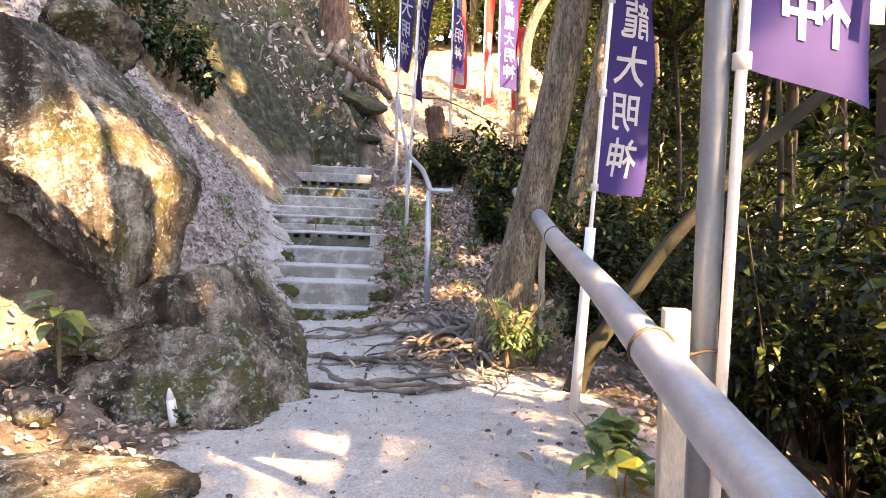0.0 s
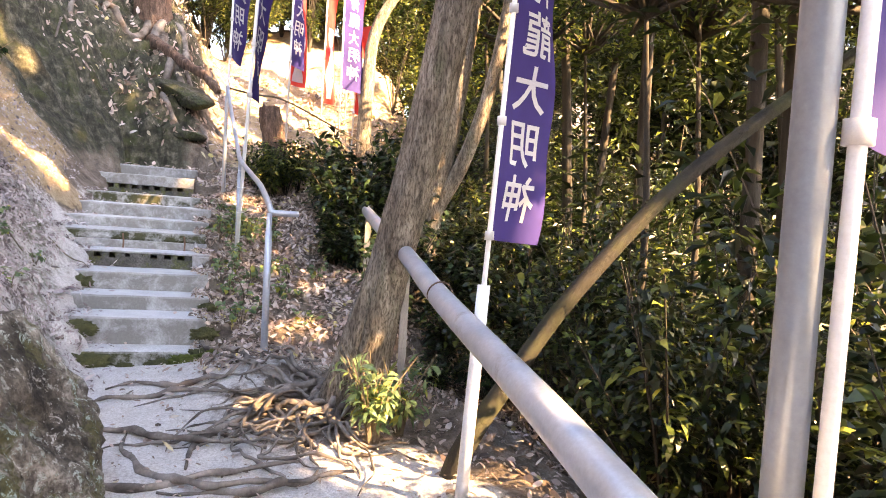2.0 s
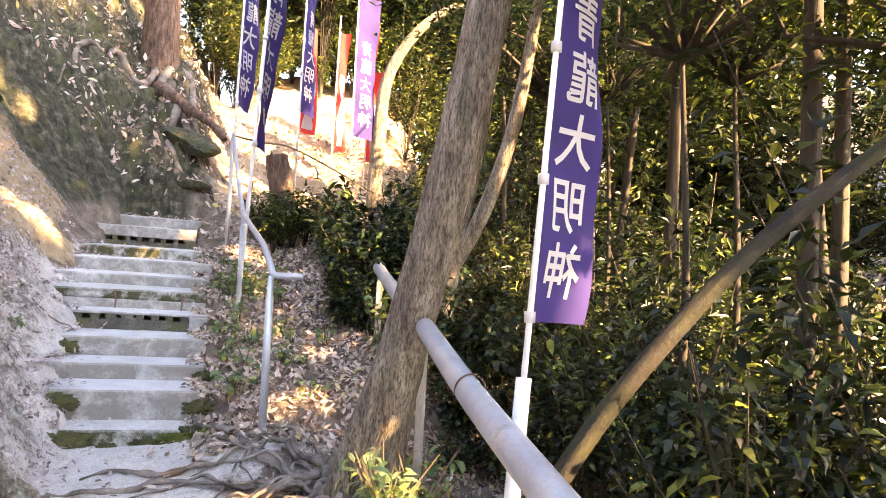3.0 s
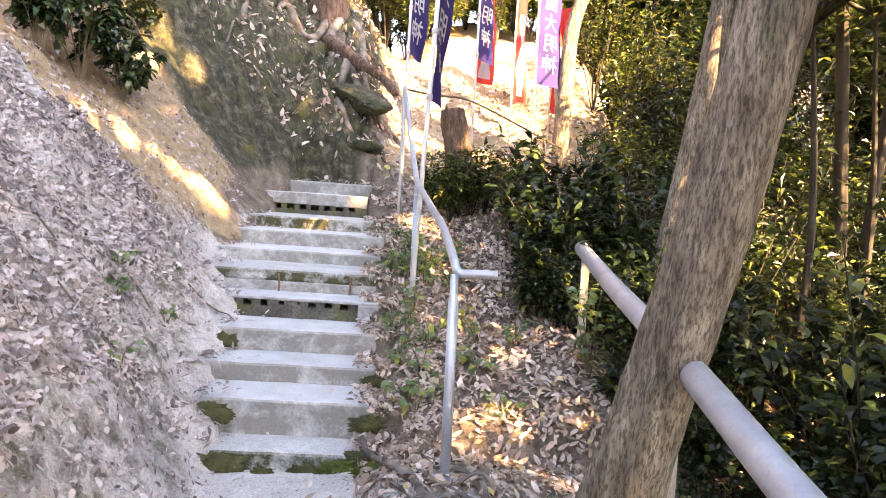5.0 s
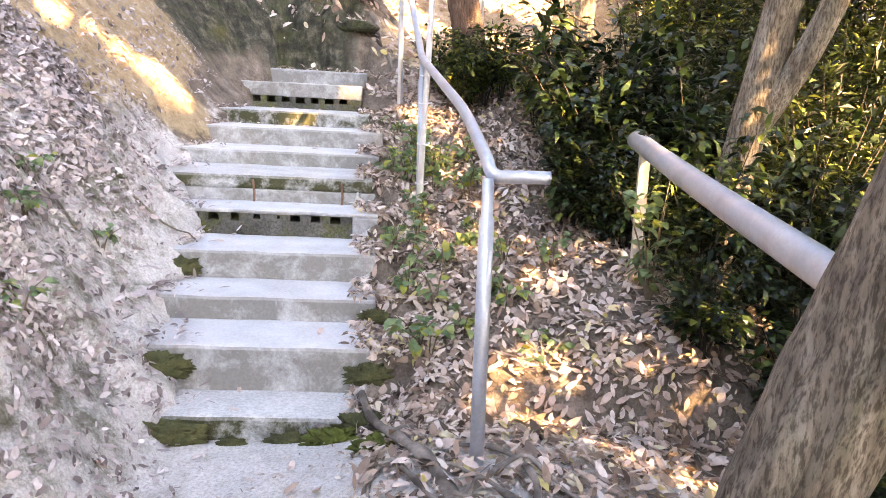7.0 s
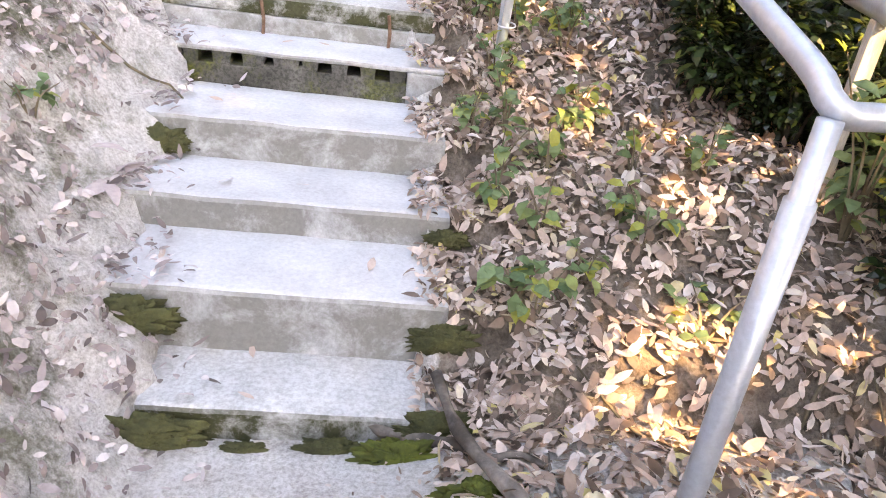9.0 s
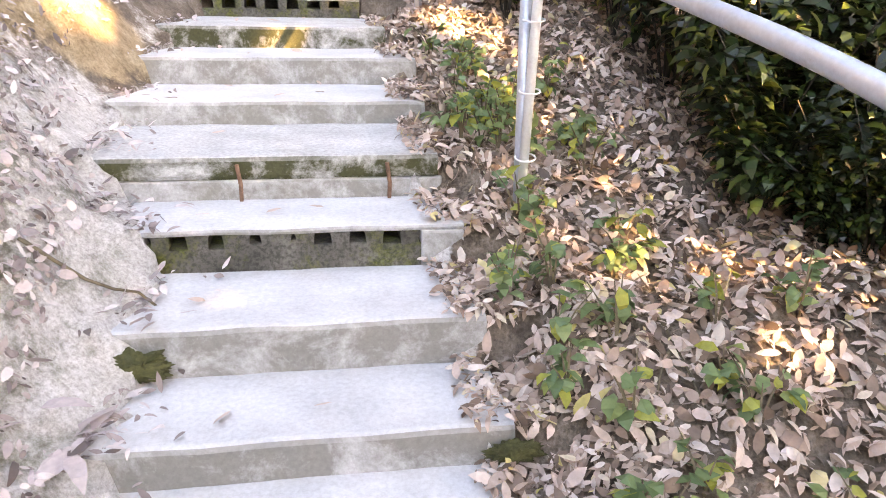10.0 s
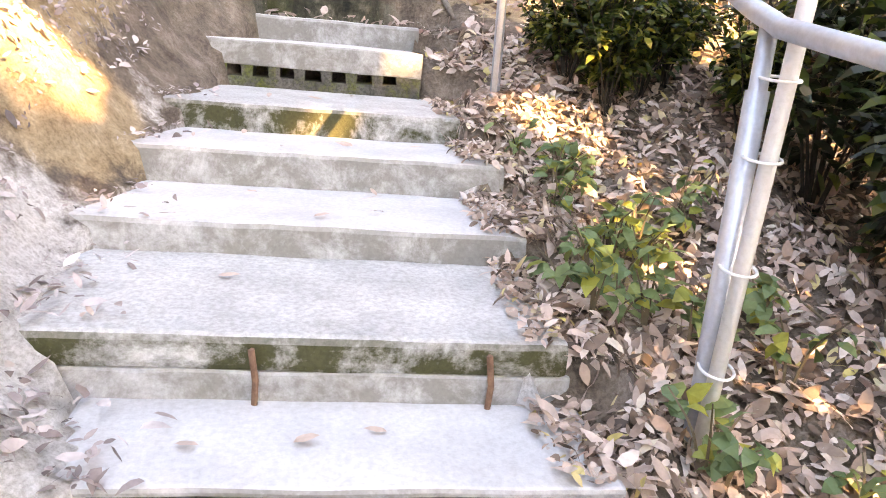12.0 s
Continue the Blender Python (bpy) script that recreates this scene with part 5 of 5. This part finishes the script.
for k, (rf, rr, tall, wide, n) in enumerate(((0.75, 0.22, 0.22, 0.14, 40), (1.15, 0.30, 0.26, 0.16, 46), (1.6, 0.35, 0.20, 0.16, 40), (1.35, 0.62, 0.24, 0.2, 50), (0.55, 0.75, 0.22, 0.2, 46), (0.2, 0.9, 0.2, 0.22, 40), (2.2, 0.28, 0.2, 0.14, 36),
                                         (2.6, 0.42, 0.22, 0.16, 40), (1.9, 0.7, 0.28, 0.18, 44), (0.9, 1.1, 0.25, 0.22, 46), (3.0, 0.3, 0.18, 0.14, 36), (3.5, 0.25, 0.2, 0.16, 40), (1.25, 0.16, 0.2, 0.12, 30), (2.9, 0.8, 0.3, 0.2, 40), (0.4, 0.5, 0.16, 0.14, 30))):
    x, y = stair_xy(rf, rr)
    seedling("seedling", "small green seedlings among dry leaves beside the steps", x, y, tall, wide, int(n * 0.6), 0.068, 0.040, M_SEEDLING, 600 + k)
rng = np.random.default_rng(21)
for k in range(34):
    rf, rr = rng.uniform(0.3, 3.4), rng.uniform(0.12, 0.85)
    x, y = stair_xy(rf, rr)
    seedling("seedling", "small green seedlings among dry leaves beside the steps", x, y, rng.uniform(0.14, 0.30), rng.uniform(0.10, 0.2), int(rng.integers(12, 26)), 0.078, 0.048, M_SEEDLING, 820 + k)
seedling("shrub", "leafy green shrub at the foot of the leaning tree", 0.98, 6.35, 0.62, 0.28, 300, 0.09, 0.028, M_SEEDLING, 640, droop=0.3)
seedling("shrub", "leafy green shrub at the foot of the leaning tree", 1.16, 6.62, 0.55, 0.28, 220, 0.085, 0.026, M_SEEDLING, 641, droop=0.3)
seedling("shrub", "broad-leaved green sprig growing below the guard rail", 1.55, 4.35, 0.4, 0.28, 60, 0.15, 0.085, M_SEEDLING, 642, droop=0.2)
seedling("shrub", "yellow-green sapling by the rail's end", 0.98, 9.35, 0.75, 0.3, 90, 0.10, 0.055, M_SEEDLING, 643)
seedling("plant", "broad glossy leaves sprouting from a rock crevice", -1.30, 4.72, 0.48, 0.14, 22, 0.14, 0.075, M_SEEDLING, 644, 0.30)
for x, y, s in ((-4.1, 10.6, 1.45), (-3.75, 10.35, 1.1), (-4.5, 10.4, 1.4), (-3.9, 10.0, 1.0), (-4.6, 11.1, 1.3), (-3.6, 10.75, 0.9)):
    b = bush("bush", "glossy dark evergreen shrub rooted on the bank", 1.0 * s, 0.55 * s, 10, 420, 0.13, 0.06, M_CAMELLIA, int(700 - x * 10), 0.2, group="bank shrubs")
    b.location = (x, y, height(x, y))


def moss_clump(x, y, z, w, label, seed, m=M_MOSS):
    """A ragged cushion pressed against a riser, wide and thin."""
    bm = bmesh.new()
    bmesh.ops.create_icosphere(bm, subdivisions=5, radius=1)
    for v in bm.verts:
        n0 = v.co.copy()
        ragged = 1 + 0.55 * noise.fractal(n0 * 2.6 + Vector((seed * 7.0, 0, 0)), 0.9, 2, 5) + 0.16 * noise.noise(n0 * 14)
        v.co = Vector((n0.x * w * 1.25 * ragged, n0.y * w * 0.30 * (1 + 0.3 * noise.noise(n0 * 20)), n0.z * w * 0.62 * ragged))
    ob = part("moss_clump", bm, m, None, label, True)
    ob.location = (x, y, z)
    ob.rotation_euler[2] = YAW
    return tagged(ob, label, "moss")


for k, (ff, rr, zz, w, m, text) in enumerate(((-0.13, -0.16, 0.0, 0.10, M_MOSS, "bright green moss cushion at the lowest step"), (-0.08, -0.36, -0.01, 0.07, M_DARKMOSS, "dark moss growing along the lowest riser"), (-0.36, 0.06, 0.03, 0.085, M_MOSS, "bright green moss cushion on the path"),
                                              (-0.07, -0.62, -0.02, 0.05, M_DARKMOSS, "dark moss growing along the lowest riser"), (-0.05, -0.90, 0.02, 0.11, M_DARKMOSS, "dark moss growing along the lowest riser"), (-0.03, -0.05, 0.03, 0.10, M_DARKMOSS, "dark moss growing along the lowest riser"),
                                              (0.25, -1.02, 0.21, 0.11, M_DARKMOSS, "dark moss lump at the end of a riser"), (0.25, 0.0, 0.18, 0.085, M_DARKMOSS, "dark moss lump at the end of a riser"), (0.65, 0.03, 0.36, 0.06, M_DARKMOSS, "dark moss lump at the end of a riser"), (1.03, -1.10, 0.53, 0.08, M_DARKMOSS, "dark moss lump at the end of a riser"))):
    x, y = stair_xy(ff, rr)
    moss_clump(x, y, max(zz, height(x, y)), w, text, k + 1, m)

# marker at the rock's foot
bx, by = -0.70, 4.80
bz = height(bx, by)
mark = thing("bottle", "slim white bottle with a pointed cap leaning in weeds", "bottle", (bx, by, bz))
under(mark, "body", tube([(bx, by, bz + 0.01), (bx - 0.008, by, bz + 0.05), (bx - 0.025, by, bz + 0.15)], (0.026, 0.026, 0.024), 14), M_WHITEPIPE)
under(mark, "cap", tube([(bx - 0.025, by, bz + 0.15), (bx - 0.030, by, bz + 0.185), (bx - 0.034, by, bz + 0.21)], (0.022, 0.014, 0.004), 14), M_WHITEPIPE, "white pointed cap")
seedling("plant", "small dark weed beside a white bottle", bx + 0.06, by - 0.02, 0.12, 0.09, 22, 0.06, 0.03, M_CAMELLIA, 650)

# twigs on the slope and the path
rng = np.random.default_rng(12)
for k in range(46):
    if k < 26:
        x, y = stair_xy(rng.uniform(-0.6, 3.5), rng.uniform(0.15, 2.2))
    else:
        x, y = rng.uniform(-3.4, -1.6), rng.uniform(6.8, 9.5)
    a, ln = rng.uniform(0, 6.3), rng.uniform(0.15, 0.6)
    pts = [(x + math.cos(a) * ln * t, y + math.sin(a) * ln * t + 0.04 * math.sin(3 * t), 0) for t in (0, 0.35, 0.7, 1)]
    pts = [(px, py, height(px, py) + 0.02) for px, py, _ in pts]
    t = thing("twig", "thin dry twig lying among fallen leaves", "twig", pts[0], "twigs")
    under(t, "stick", tube(smooth_line(pts, 8), np.linspace(0.007, 0.003, 8), 6), M_TWIG)
# pebbles and chips on the path
for k in range(60):
    x, y = rng.uniform(-0.3, 1.4), rng.uniform(3.2, 7.6)
    bm = bmesh.new()
    bmesh.ops.create_icosphere(bm, subdivisions=1, radius=rng.uniform(0.008, 0.022))
    for v in bm.verts:
        v.co = Vector((v.co.x, v.co.y * rng.uniform(0.6, 1.0), v.co.z * 0.6))
    ob = part("pebble", bm, M_ROCK)
    ob.location = (x, y, height(x, y) + 0.004)
    tagged(ob, "small dark pebble on the sandy path", "pebble", "pebbles")

# ---- fallen log and ledge above the top step ----
log = thing("log", "dark bent root log above a mossy rock", "log", (-2.9, 15.4, 3.9))
under(log, "trunk", tube(smooth_line([(-3.1, 15.7, 4.15), (-2.7, 15.3, 3.92), (-2.25, 14.9, 3.62), (-1.9, 14.6, 3.42), (-1.6, 14.3, 3.12)], 34), np.linspace(0.11, 0.05, 34) * (1 + 0.14 * np.sin(np.arange(34) * 0.9) + 0.08 * np.sin(np.arange(34) * 2.3 + 1)), 14, 0.10, 4), M_REDBARK)
hump = boulder("boulder", (-2.35, 14.95, height(-2.35, 14.95) + 0.02), (0.72, 0.42, 0.20), "long mossy rock hanging over the top of the cliff", 79, (((0.2, -1, -0.5), 0.30), ((0, 0, 1), 0.16)), 0.0, rough=0.06, stone=M_DARKROCK, chips=3)
hump.rotation_euler = (0, 0.36, -0.5)
for x, y, w, a in ((-2.02, 14.25, 0.30, 0.3),):
    boulder("boulder", (x, y, height(x, y) + 0.02), (w, 0.30, 0.10), "dark ledge of rock with a shadowed slot beneath", int(90 - x * 30), (((0, 0, 1), 0.07), ((0.2, -1, 0), 0.24)), a, rough=0.05, stone=M_DARKROCK, detail=4, chips=4)

# heap of large curled leaves against the third step, sprigs on the bank
rng = np.random.default_rng(31)
for k in range(14):
    x, y = stair_xy(0.72 + rng.normal(0, 0.07), -1.22 + rng.normal(0, 0.09))
    a = rng.uniform(0, 6.3)
    ob = leaf_cloud("fallen_leaf", np.array([[0, 0, 0.0]]), np.array([[math.cos(a), math.sin(a), rng.uniform(-0.1, 0.4)]]), np.array([[rng.normal(0, .4), rng.normal(0, .4), 1.0]]), rng.uniform(0.10, 0.17), rng.uniform(0.04, 0.07), M_BLEACHED, None, "", 0.3, True, True)
    ob.location = (x, y, max(height(x, y), 0.487) + 0.012)
    tagged(ob, "large curled pale leaf heaped at the step's end", "leaf", "heaped leaves")
for k, (x, y) in enumerate(((-2.05, 8.35), (-2.2, 8.6), (-1.95, 8.75), (-2.7, 7.9), (-1.75, 7.9))):
    seedling("seedling", "low green sprig among pale leaves on the bank", x, y, 0.13, 0.16, 34, 0.06, 0.034, M_SEEDLING, 880 + k)

# straps that hold the banner pole to the handrail post
for k, z in enumerate((0.98, 1.25, 1.52, 1.70)):
    px = -0.485 + 0.006 * k
    ring = [(px + 0.016 + 0.042 * math.cos(a), 10.16 + 0.058 * math.sin(a), z + 0.004 * math.sin(a)) for a in np.linspace(0, 2 * math.pi, 21)]
    st = thing("strap", "white plastic strap round a pole and post", "strap", (px, 10.17, z), "pole straps")
    under(st, "band", tube(ring, 0.004, 6), M_WHITEPIPE)
